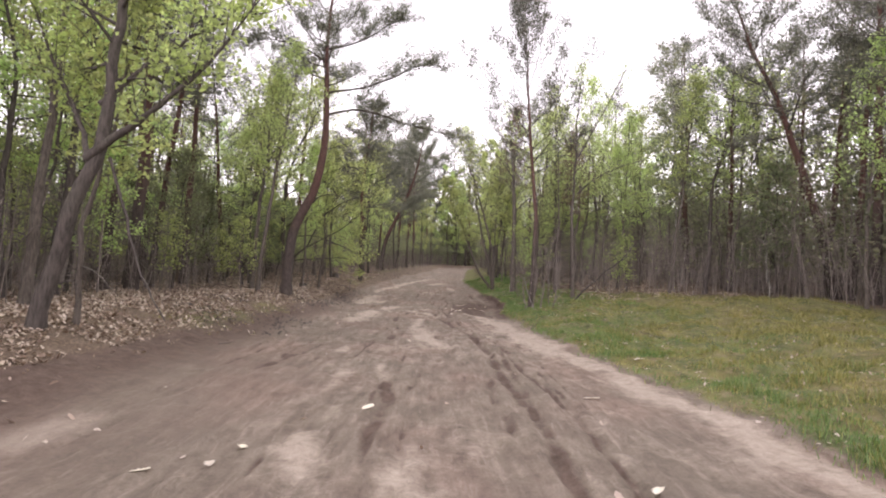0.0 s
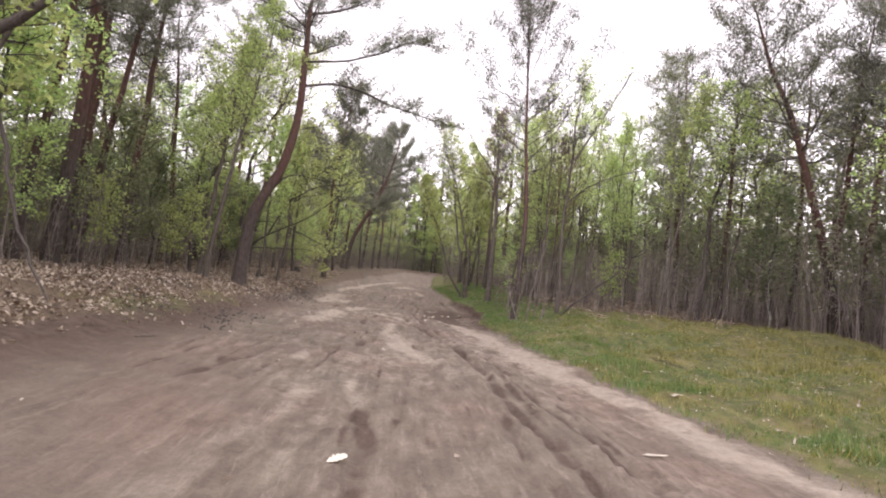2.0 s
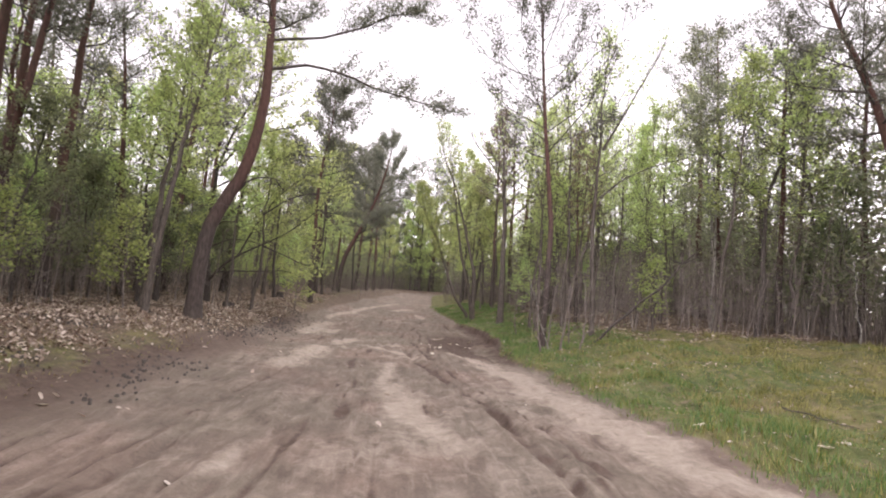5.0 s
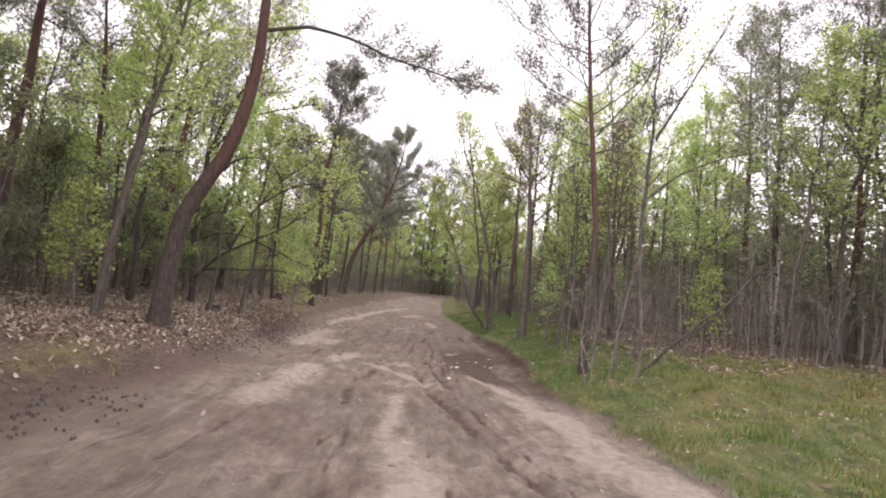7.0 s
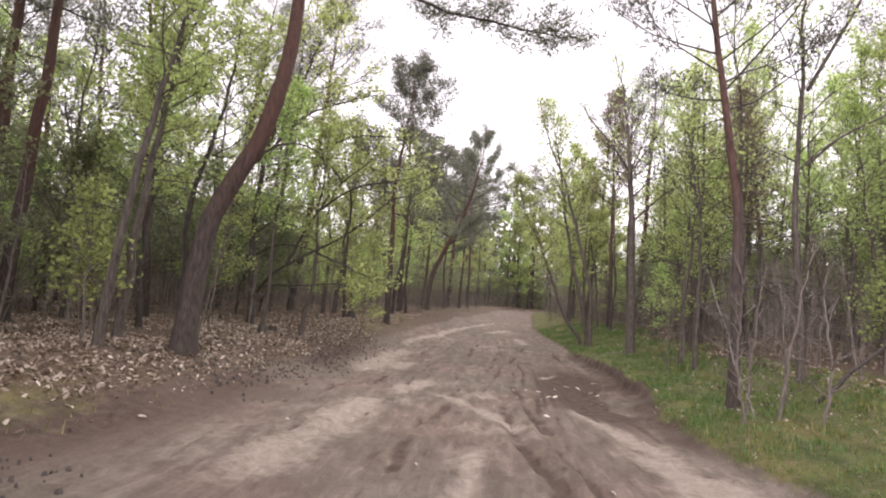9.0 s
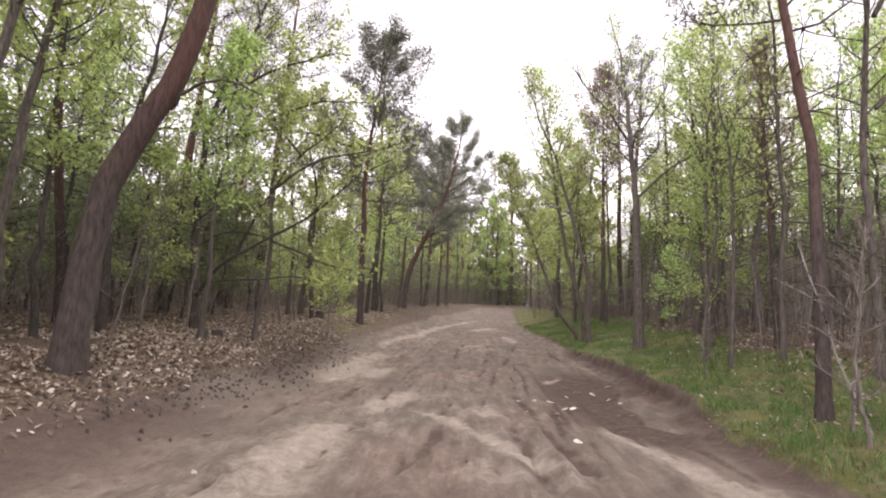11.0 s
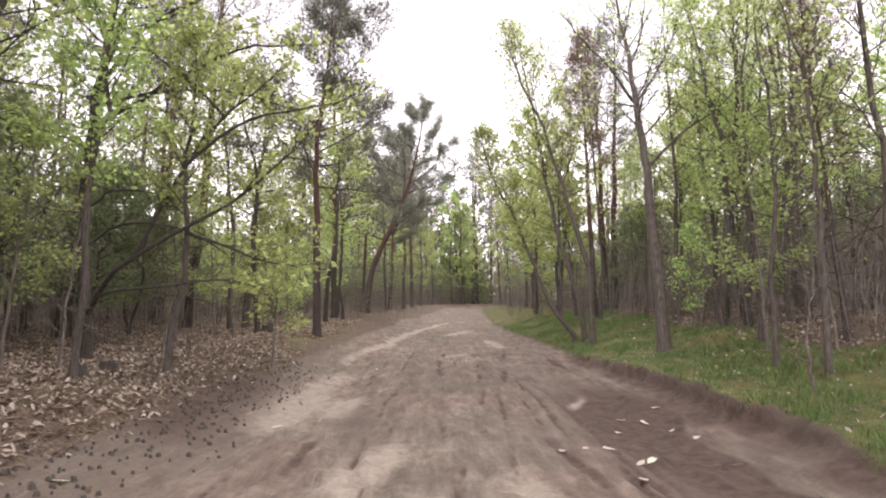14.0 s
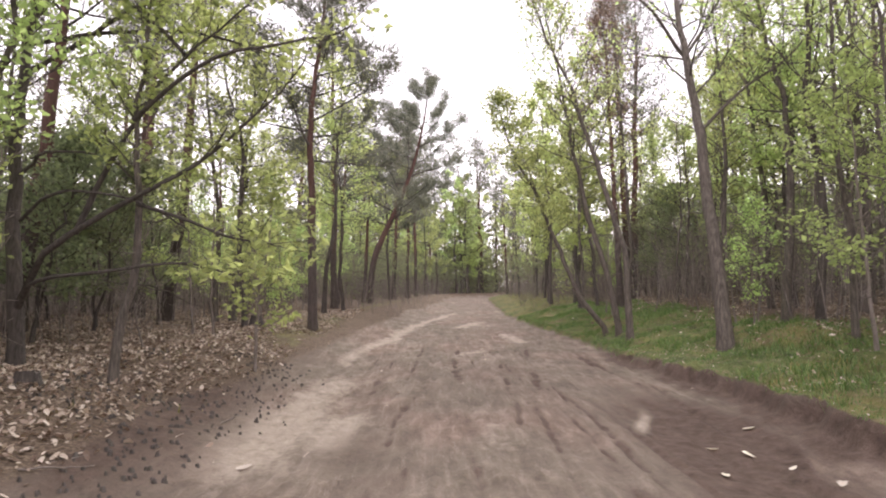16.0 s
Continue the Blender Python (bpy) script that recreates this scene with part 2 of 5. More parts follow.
# wheel ruts: half width, depth, then (y, x) along each
RUTS = [
    (0.11, 0.07, (-5, 1.1), (4.2, 1.08), (5.9, 1.2), (8.5, 1.0), (11.3, 1.1), (13.8, 0.95), (16.5, 0.55), (20.3, 0.0), (23, -0.2)),
    (0.11, 0.045, (-5, -0.4), (7.3, -0.6), (8.8, -0.84), (10.3, -0.96), (13.9, -1.09), (17.9, -1.28), (21, -1.4)),
    (0.06, 0.045, (-5, 1.5), (5.9, 1.55), (11.3, 1.42), (13.8, 1.25), (16.5, 0.85), (20.3, 0.35), (23, 0.2)),
    (0.08, 0.035, (6, 0.0), (9, -0.02), (10.6, 0.05), (16.7, 0.06)),
    (0.09, 0.032, (3, -2.5), (5.5, -2.34), (7, -2.1), (8.8, -1.95), (10.7, -1.77), (13.6, -1.7), (16, -1.8)),
    (0.1, 0.025, (9, -2.8), (10.8, -2.52), (13.9, -2.08), (17, -2.0)),
    (0.09, 0.04, (20, -1.2), (23.8, -1.16), (29, -1.2), (34, -1.15), (44, -0.7)),
    (0.07, 0.035, (22, -0.9), (24.3, -0.85), (33, -0.17), (42, 0.6)),
    (0.06, 0.03, (22, -0.6), (24.3, -0.49), (28.9, -0.19), (34, -0.2)),
    (0.1, 0.045, (18.8, 0.6), (22.9, 0.3), (25.8, 0.05), (30.2, 0.17), (33.9, 0.42), (37.2, 1.0)),
    (0.06, 0.03, (16, 0.5), (17.9, 0.34), (19.3, 0.19)),
    (0.1, 0.04, (20, 1.5), (24, 1.2), (27, 1.5), (30, 1.9), (36, 1.9)),
    (0.07, 0.03, (20, -2.2), (28, -2.1), (31, -2.06), (42, -1.9)),
    (0.1, 0.022, (-5, -3.0), (6, -3.1), (12, -2.9), (18, -2.9), (26, -2.7), (40, -2.5)),
    (0.06, 0.03, (-5, 0.75), (5, 0.8), (9, 0.45), (13, 0.3)),
]
THIN = np.random.RandomState(9)
for _ in range(75):
    a, x0 = THIN.uniform(-4, 36), THIN.uniform(-3.7, 2.1)
    e, d = a + THIN.uniform(6, 18), THIN.normal() * 0.5
    RUTS.append((THIN.uniform(0.03, 0.06), THIN.uniform(0.014, 0.03), (a, x0), (0.6 * a + 0.4 * e, x0 + 0.3 * d + THIN.normal() * 0.1), (e, x0 + d)))
# pale dry sand: half width, then (y, x) along each
SAND = [
    (0.28, (23.5, -2.1), (24.6, -2.0), (25.5, -1.75)), (0.15, (20.6, 0.4), (21.2, -0.15), (22.8, -0.85), (23.9, -1.6)), (0.42, (26.2, -3.4), (28.7, -3.55), (31.8, -3.4)),
    (0.22, (33.5, -3.6), (36, -3.55), (39.8, -2.9), (42.5, -2.8), (56, -0.8)), (0.3, (43.8, -0.8), (47.5, 0.6)), (0.24, (35.5, -0.9), (36.4, -0.25)), (0.12, (27.8, 0.85), (29.2, 1.4)),
    (0.25, (27, -2.85), (29, -2.75)), (0.3, (17.5, 1.9), (18.5, 1.75), (20, 1.6)), (0.36, (17.4, -2.6), (19.4, -2.5), (22.5, -2.5)), (0.14, (15.8, -0.6), (17.7, -0.6), (19.2, -0.5)),
    (0.24, (12, 0.3), (13, 0.0), (13.7, -0.25), (14.8, -0.35), (16.4, -0.5)), (0.36, (3, 3.4), (5.6, 3.35), (8.2, 3.0), (9.8, 2.9), (11.7, 2.45), (13.8, 2.15), (16, 2.0), (19.1, 1.95)),
    (0.2, (19.1, 1.9), (23.2, 1.15)), (0.12, (11, -1.85), (12, -1.75)), (0.08, (9, -0.87), (9.8, -0.9)), (0.15, (8.5, -1.4), (9.1, -1.4)), (0.16, (4.2, -1.0), (5.7, -1.2)), (0.2, (3.9, -0.2), (4.8, -0.22)),
    (0.3, (4.5, -3.7), (6.2, -3.5)), (0.25, (38, 0.9), (41, 0.7)), (0.26, (23.2, -0.4), (24.2, -0.7)),
]


def follow(run, y):
    run = np.array(run)
    return np.interp(y, run[:, 0], run[:, 1]), step(run[0, 0] - 0.4, run[0, 0] + 0.6, y) * (1 - step(run[-1, 0] - 0.6, run[-1, 0] + 0.4, y))


ALONG = np.arange(-12.0, 70.0, 0.06)
RUT_RUNS = []
for k, (w, d, *run) in enumerate(RUTS):
    xc, on = follow(run, ALONG)
    xc = xc + 0.04 * np.sin(ALONG * 0.9 + k) + 0.05 * (vnoise(ALONG * 1.3 + 7 * k, ALONG * 0 + k) - 0.5)
    keep = (0.75 + 0.5 * vnoise(ALONG * 0.5 + k * 9, ALONG * 0 + k)) if k in (0, 2) else (0.3 + 1.1 * vnoise(ALONG * 0.5 + k * 9, ALONG * 0 + k)) * step(0.3, 0.55, vnoise(ALONG * 0.8 + k * 5, ALONG * 0 + 3 * k))
    RUT_RUNS.append((w, d, xc, on * keep))


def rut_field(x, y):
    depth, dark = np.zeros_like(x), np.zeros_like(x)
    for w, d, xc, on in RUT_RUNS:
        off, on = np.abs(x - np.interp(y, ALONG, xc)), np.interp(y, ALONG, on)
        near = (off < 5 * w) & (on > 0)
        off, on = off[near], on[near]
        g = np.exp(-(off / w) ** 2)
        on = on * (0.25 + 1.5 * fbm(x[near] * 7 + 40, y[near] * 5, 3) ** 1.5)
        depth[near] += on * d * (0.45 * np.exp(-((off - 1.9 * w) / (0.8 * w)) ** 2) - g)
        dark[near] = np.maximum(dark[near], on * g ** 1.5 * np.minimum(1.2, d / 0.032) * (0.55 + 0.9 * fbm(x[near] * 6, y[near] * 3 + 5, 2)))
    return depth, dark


def land(x, y):
    """Height of the ground and what covers it, for arrays over the plan."""
    x, y = np.asarray(x, float), np.asarray(y, float)
    x = x - bend(y)
    wob = (fbm(x * 0.05 + 3, y * 0.35, 3) - 0.5)
    xl, xr = np.interp(y, (20, 30, 38, 50, 70), (-4.35, -4.2, -3.6, -2.8, -2.0)) + 1.1 * wob, np.interp(y, (0, 8, 11, 14, 18, 21, 23.5, 25.5, 29, 32, 40, 50, 70), (3.7, 3.45, 3.1, 2.95, 2.75, 2.65, 2.75, 3.1, 3.2, 3.15, 3.05, 2.6, 2.2)) - drift(y) + 0.3 * (fbm(x * 0.1 + 7, y * 1.1, 3) - 0.5) + 0.35 * (fbm(x * 0.05 + 40, y * 0.4, 3) - 0.5) + 0.35 * (fbm(x * 0.8 + 90, y * 2.2, 3) - 0.5)
    near = 1 - step(13, 20, y)
    road = step(xl - 0.35, xl + 0.35, x) * (1 - step(xr - 0.12, xr + 0.18, x))
    left = 0.62 * (1 - step(xl - 2.4, xl + 0.9, x)) + 0.12 * (1 - step(-16, -7, x))
    cut = step(23, 25.2, y) * (1 - step(31, 36, y))
    lip = step(xr - 0.04, xr + 0.16 - 0.04 * cut + 0.5 * near, x)
    right = lip * (0.09 + 0.07 * (1 - near) + (0.02 + 0.13 * fbm(x * 0.3 + 5, y * 1.7, 2)) * cut) + 0.09 * (1 - near) * step(xr + 0.1, xr + 0.9, x) + 0.25 * step(xr + 0.3, xr + 3.5, x) * (1 - 0.55 * near) + 0.5 * step(4, 13, x) + 0.22 * step(26, 32, y) * step(xr, xr + 2.5, x)
    hollow = 0.17 * np.exp(-((x - 1.75) / 0.95) ** 2 - ((y - 26.0) / 3.8) ** 2)
    depth, dark = rut_field(x, y)
    inside = step(xl - 0.2, xl + 0.6, x) * (1 - step(xr - 0.5, xr, x))
    rough = 0.07 * (fbm(x * 0.9, y * 0.6, 4) - 0.5) + 0.06 * (fbm(x * 5, y * 4, 3) - 0.5)
    humps = (0.10 * (fbm(x * 1.1 + 9, y * 1.1, 3) - 0.5) + 0.05 * (fbm(x * 4, y * 4 + 7, 2) - 0.5)) * (1 - inside)
    combed = sum(a * (1 - 2 * np.abs(vnoise(x * fx + 0.06 * y + 31 * fx, y * fy + fx) - 0.5)) ** 3 for a, fx, fy in ((0.030, 2.2, 0.22), (0.022, 5.0, 0.35), (0.012, 11.0, 0.6)))
    clods = np.clip(fbm(x * 7 + 50, y * 5, 2) - 0.58, 0, 1) * step(0.45, 0.65, fbm(x * 0.7 + 21, y * 0.5, 2))
    humps = humps + step(xr + 0.3, xr + 1.6, x) * (1 - step(12, 15, x)) * (0.36 * (fbm(x * 0.8 + 70, y * 0.8, 2) - 0.5) + 0.17 * (fbm(x * 2.4 + 30, y * 2.4, 2) - 0.5) + 0.07 * (fbm(x * 6 + 30, y * 6, 2) - 0.5))
    z = rise(y) + left + right - hollow * inside + (depth - combed + 0.2 * clods) * inside + rough + humps
    # groove bottoms turn darker the deeper they are combed
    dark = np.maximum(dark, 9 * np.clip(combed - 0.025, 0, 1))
    sand = np.zeros_like(x)
    for k, (w, *run) in enumerate(SAND):
        xc, on = follow(run, y)
        xc = xc + 0.5 * w * (fbm(x * 1.5 + k, y * 1.5, 2) - 0.5) * 2
        sand = np.maximum(sand, on * np.exp(-((x - xc) / w) ** 2))
    sand = sand * (0.62 + 0.9 * fbm(x * 3.2, y * 2.0, 3)) + 0.42 * step(0.45, 0.75, fbm(x * 1.1 + 60, y * 0.35, 3)) * step(0.3, 0.6, fbm(x * 3 + 9, y * 2, 3)) * (1 - 5.5 * hollow) * (1 - (1 - step(-3.2, -2.0, x)) * (1 - step(13, 16, y)))
    # dark earth colour: rut and groove bottoms, and the damp hollow
    dark_earth = np.clip(0.9 * dark + 1.6 * hollow / 0.17 * step(0.22, 0.45, fbm(x * 0.8, y * 0.5 + 30, 3)) - 0.5 * sand, 0, 1) * np.maximum(inside, road)
    soil_edge = np.exp(-((x - xr + 0.08) / 0.3) ** 2) * (0.35 + 1.1 * fbm(x * 2.5 + 13, y * 1.6, 2)) * step(18, 22, y) * (1 - step(33, 38, y))
    dark_earth = np.maximum(dark_earth, 0.95 * soil_edge)
    dark_earth = np.maximum(dark_earth, 0.45 * np.exp(-((x + 2.5) / 0.5) ** 2 - ((y - 27.2) / 1.1) ** 2))
    shoulder = np.exp(-((x + 4.9) / (1.0 + 0.3 * np.exp(-((y - 22) / 4) ** 2) + 0.35 * (1 - step(12, 17, y)))) ** 2) * step(0.15, 0.42, fbm(x * 0.4 + 8, y * 0.25 + 3, 2))
    dark_earth = np.maximum(dark_earth, (0.85 - 0.35 * step(27, 32, y)) * shoulder)
    # the near left lane is a darker earth colour
    dark_earth = np.maximum(dark_earth, 0.34 * (1 - step(-2.6, -1.2, x)) * (1 - step(9, 13, y)))
    litter = 1 - step(xl - 1.0, xl - 0.2, x)
    litter = np.maximum(litter * (0.75 + 0.5 * fbm(x * 0.5, y * 0.4 + 11, 3)), step(4.5, 6.5, x))
    reach = 5.6 + 6.6 * (1 - step(21, 29, y))
    turf = step(xr - 0.12 + 0.16 * cut, xr + 0.2 + 0.4 * near, x) * (1 - step(reach, reach + 1.6, x + 3.0 * (fbm(x * 0.3, y * 0.3, 2) - 0.5)))
    mossy = 0.5 * np.exp(-((x + 5.2) / 0.9) ** 2) * step(0.42, 0.6, fbm(x * 0.4 + 5, y * 0.22, 3))
    return z, dict(sand=np.clip(sand * np.maximum(inside, road), 0, 1), dark_earth=dark_earth, litter=np.clip(litter * (1 - inside), 0, 1), turf=np.maximum(turf, mossy))


def height(x, y):
    return float(land(np.array([float(x)]), np.array([float(y)]))[0][0])


def mesh_from(name, verts, faces, material, attrs=None, smooth=True):
    """faces: an array with one row of corners a face."""
    me = bpy.data.meshes.new(name)
    verts, faces = np.asarray(verts, np.float32), np.asarray(faces, np.int32)
    n, k = faces.shape
    me.vertices.add(len(verts)), me.loops.add(n * k), me.polygons.add(n)
    me.vertices.foreach_set("co", verts.ravel())
    me.loops.foreach_set("vertex_index", faces.ravel())
    me.polygons.foreach_set("loop_start", np.arange(0, n * k, k, dtype=np.int32))
    me.polygons.foreach_set("use_smooth", np.full(n, smooth))
    for key, v in (attrs or {}).items():
        a = me.attributes.new(key, "FLOAT", "POINT")
        a.data.foreach_set("value", np.asarray(v, np.float32).ravel())
    me.materials.append(material)
    me.update(calc_edges=True)
    return me


def spread(first, last, step0, grow, limit):
    out, s = [first], step0
    while abs(out[-1] - first) < limit:
        s *= grow
        out.append(out[-1] + s * last)
    return out[1:]


def build_ground():
    xs = np.array(spread(-6.0, -1, 0.05, 1.14, 420)[::-1] + list(np.arange(-6.0, 5.0, 0.055)) + spread(5.0, 1, 0.05, 1.14, 420))
    ys = np.array(spread(2.0, -1, 0.08, 1.25, 60)[::-1] + list(np.arange(2.0, 42.0, 0.11)) + spread(42.0, 1, 0.12, 1.06, 620))
    gx, gy = np.meshgrid(xs, ys)
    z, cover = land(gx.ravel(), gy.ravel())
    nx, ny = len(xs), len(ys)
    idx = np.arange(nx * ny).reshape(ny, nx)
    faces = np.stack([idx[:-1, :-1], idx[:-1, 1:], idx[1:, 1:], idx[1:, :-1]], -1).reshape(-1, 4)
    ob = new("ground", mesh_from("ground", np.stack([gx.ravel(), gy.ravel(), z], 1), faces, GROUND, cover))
    return tagged(ob, "rutted sandy forest track between leaf litter and grass", "ground", kind="structure")


build_ground()

# ---- trees ----


def cross(a, b):
    return np.stack([a[..., 1] * b[..., 2] - a[..., 2] * b[..., 1], a[..., 2] * b[..., 0] - a[..., 0] * b[..., 2], a[..., 0] * b[..., 1] - a[..., 1] * b[..., 0]], -1)


def tubes(pts, rad, sides):
    """Tapering tubes along many paths of equal length at once: corners and faces."""
    m, n = pts.shape[:2]
    tan = np.empty_like(pts)
    tan[:, 1:-1] = pts[:, 2:] - pts[:, :-2]
    tan[:, 0], tan[:, -1] = pts[:, 1] - pts[:, 0], pts[:, -1] - pts[:, -2]
    tan = unit(tan)
    ref = np.where((np.abs(tan[:, :1, 2:]) < 0.8), np.array([0.0, 0, 1]), np.array([1.0, 0, 0]))
    u = unit(cross(tan, np.broadcast_to(ref, tan.shape)))
    w = cross(tan, u)
    a = np.arange(sides) * 2 * math.pi / sides
    v = pts[:, :, None] + rad[:, :, None, None] * (np.cos(a)[:, None] * u[:, :, None] + np.sin(a)[:, None] * w[:, :, None])
    i = np.arange((n - 1) * sides).reshape(n - 1, sides)
    j = np.concatenate([i[:, 1:], i[:, :1]], 1)
    f = np.stack([i, j, j + sides, i + sides], -1).reshape(-1, 4)
    return v.reshape(-1, 3), (f[None] + (np.arange(m) * n * sides)[:, None, None]).reshape(-1, 4)


def tube(pts, rad, sides):
    return tubes(np.asarray(pts, float)[None], np.asarray(rad, float)[None], sides)


def join(paths):
    """One mesh of many tubes, given as (points, first radius, last radius, sides)."""
    vs, fs, n, kinds = [], [], 0, {}
    for p, r0, r1, sides in paths:
        kinds.setdefault((len(p), sides), []).append((p, r0, r1))
    for (k, sides), rows in kinds.items():
        run = np.linspace(0, 1, k)[None]
        r0, r1 = np.array([r[1] for r in rows])[:, None], np.array([r[2] for r in rows])[:, None]
        v, f = tubes(np.array([r[0] for r in rows], float), r0 + (r1 - r0) * run, sides)
        vs.append(v), fs.append(f + n)
        n += len(v)
    return np.concatenate(vs), np.concatenate(fs)


def unit(v):
    return v / (np.sqrt((v * v).sum(-1, keepdims=True)) + 1e-9)


def leaf_cards(rng, centres, length, width):
    """Small folded leaves: two triangles each, at the centres, turned at random."""
    n = len(centres)
    d = unit(rng.normal(size=(n, 3)) * (1, 1, 0.7) + (0, 0, -0.25))
    s = unit(cross(d, rng.normal(size=(n, 3))))
    up = cross(d, s)
    ln = length * rng.uniform(0.6, 1.25, (n, 1))
    wd = width * rng.uniform(0.6, 1.2, (n, 1))
    v = np.stack([centres - d * ln / 2, centres + s * wd / 2 + up * wd * 0.25, centres + d * ln / 2, centres - s * wd / 2 + up * wd * 0.25], 1)
    b = np.arange(n)[:, None] * 4
    return v.reshape(-1, 3), np.concatenate([b + (0, 1, 2), b + (0, 2, 3)])


def needle_tufts(rng, centres, dirs, length, count, width=0.012):
    """Loose sprays of fine needles round the twigs' outer ends."""
    c = np.repeat(centres, count, 0) + rng.normal(size=(len(centres) * count, 3)) * (0.9 * length, 0.9 * length, 0.55 * length)
    out = unit(rng.normal(size=c.shape) + 0.4 * np.repeat(dirs, count, 0) + (0, 0, 0.3))
    side = unit(cross(out, rng.normal(size=c.shape))) * width
    tip = c + out * length * rng.uniform(0.6, 1.2, (len(c), 1))
    v = np.stack([c - side, c + side, tip], 1)
    return v.reshape(-1, 3), np.arange(len(c) * 3).reshape(-1, 3)


def trunk_path(rng, H, lean, sweep, wiggle, n=16):
    """From the foot up. lean: metres that the top stands off; sweep: power of the curve."""
    s = np.linspace(0, 1, n)
    p = np.stack([lean[0] * s ** sweep, lean[1] * s ** sweep, H * s], 1)
    k = np.cumsum(rng.normal(size=(n, 2)), 0)
    k -= np.outer(s, k[-1]) * 0.5
    p[:, :2] += wiggle * (k - k[0]) * step(0, 0.25, s)[:, None]
    return s, p


STYLES = dict(
    pine=dict(bark=BARK_PINE, limb=BARK_OAK, leaf=NEEDLE, nb=28, reach=0.19, el=(0.1, 0.7), curl=0.25, subs=6, sub_len=0.38, wiggle=0.035, taper=0.8),
    young_pine=dict(bark=BARK_PINE, limb=BARK_OAK, leaf=NEEDLE, nb=40, reach=0.15, el=(0.25, 0.9), curl=0.35, subs=4, sub_len=0.35, wiggle=0.02, taper=0.85),
    oak=dict(bark=BARK_OAK, leaf=LEAF_OAK, nb=24, reach=0.27, el=(0.15, 0.85), curl=0.15, subs=7, sub_len=0.45, wiggle=0.06, taper=0.8),
    slim=dict(bark=BARK_GREY, leaf=LEAF_OAK, nb=26, reach=0.17, el=(0.55, 1.1), curl=0.05, subs=6, sub_len=0.45, wiggle=0.05, taper=0.85),
    birch=dict(bark=BARK_BIRCH, leaf=LEAF_BIRCH, nb=34, reach=0.15, el=(0.5, 1.0), curl=-0.35, subs=6, sub_len=0.5, wiggle=0.03, taper=0.9),
    sapling=dict(bark=TWIG, leaf=LEAF_OAK, nb=14, reach=0.26, el=(0.3, 0.9), curl=0.1, subs=4, sub_len=0.5, wiggle=0.018, taper=0.9),
)


def part(name, data, parent, label=""):
    ob = new(name, data)
    ob.parent = parent
    return tagged(ob, label)


def curve_branch(rng, start, az, el, length, curl, n=7, gnarl=0.12):
    pts, d_el, a = [np.array(start)], el, az
    seg = length / (n - 1)
    for i in range(n - 1):
        a += rng.normal() * gnarl
        d_el += curl * (1.6 / (n - 1)) + rng.normal() * gnarl
        pts.append(pts[-1] + seg * np.array([math.cos(a) * math.cos(d_el), math.sin(a) * math.cos(d_el), math.sin(d_el)]))
    return np.array(pts)


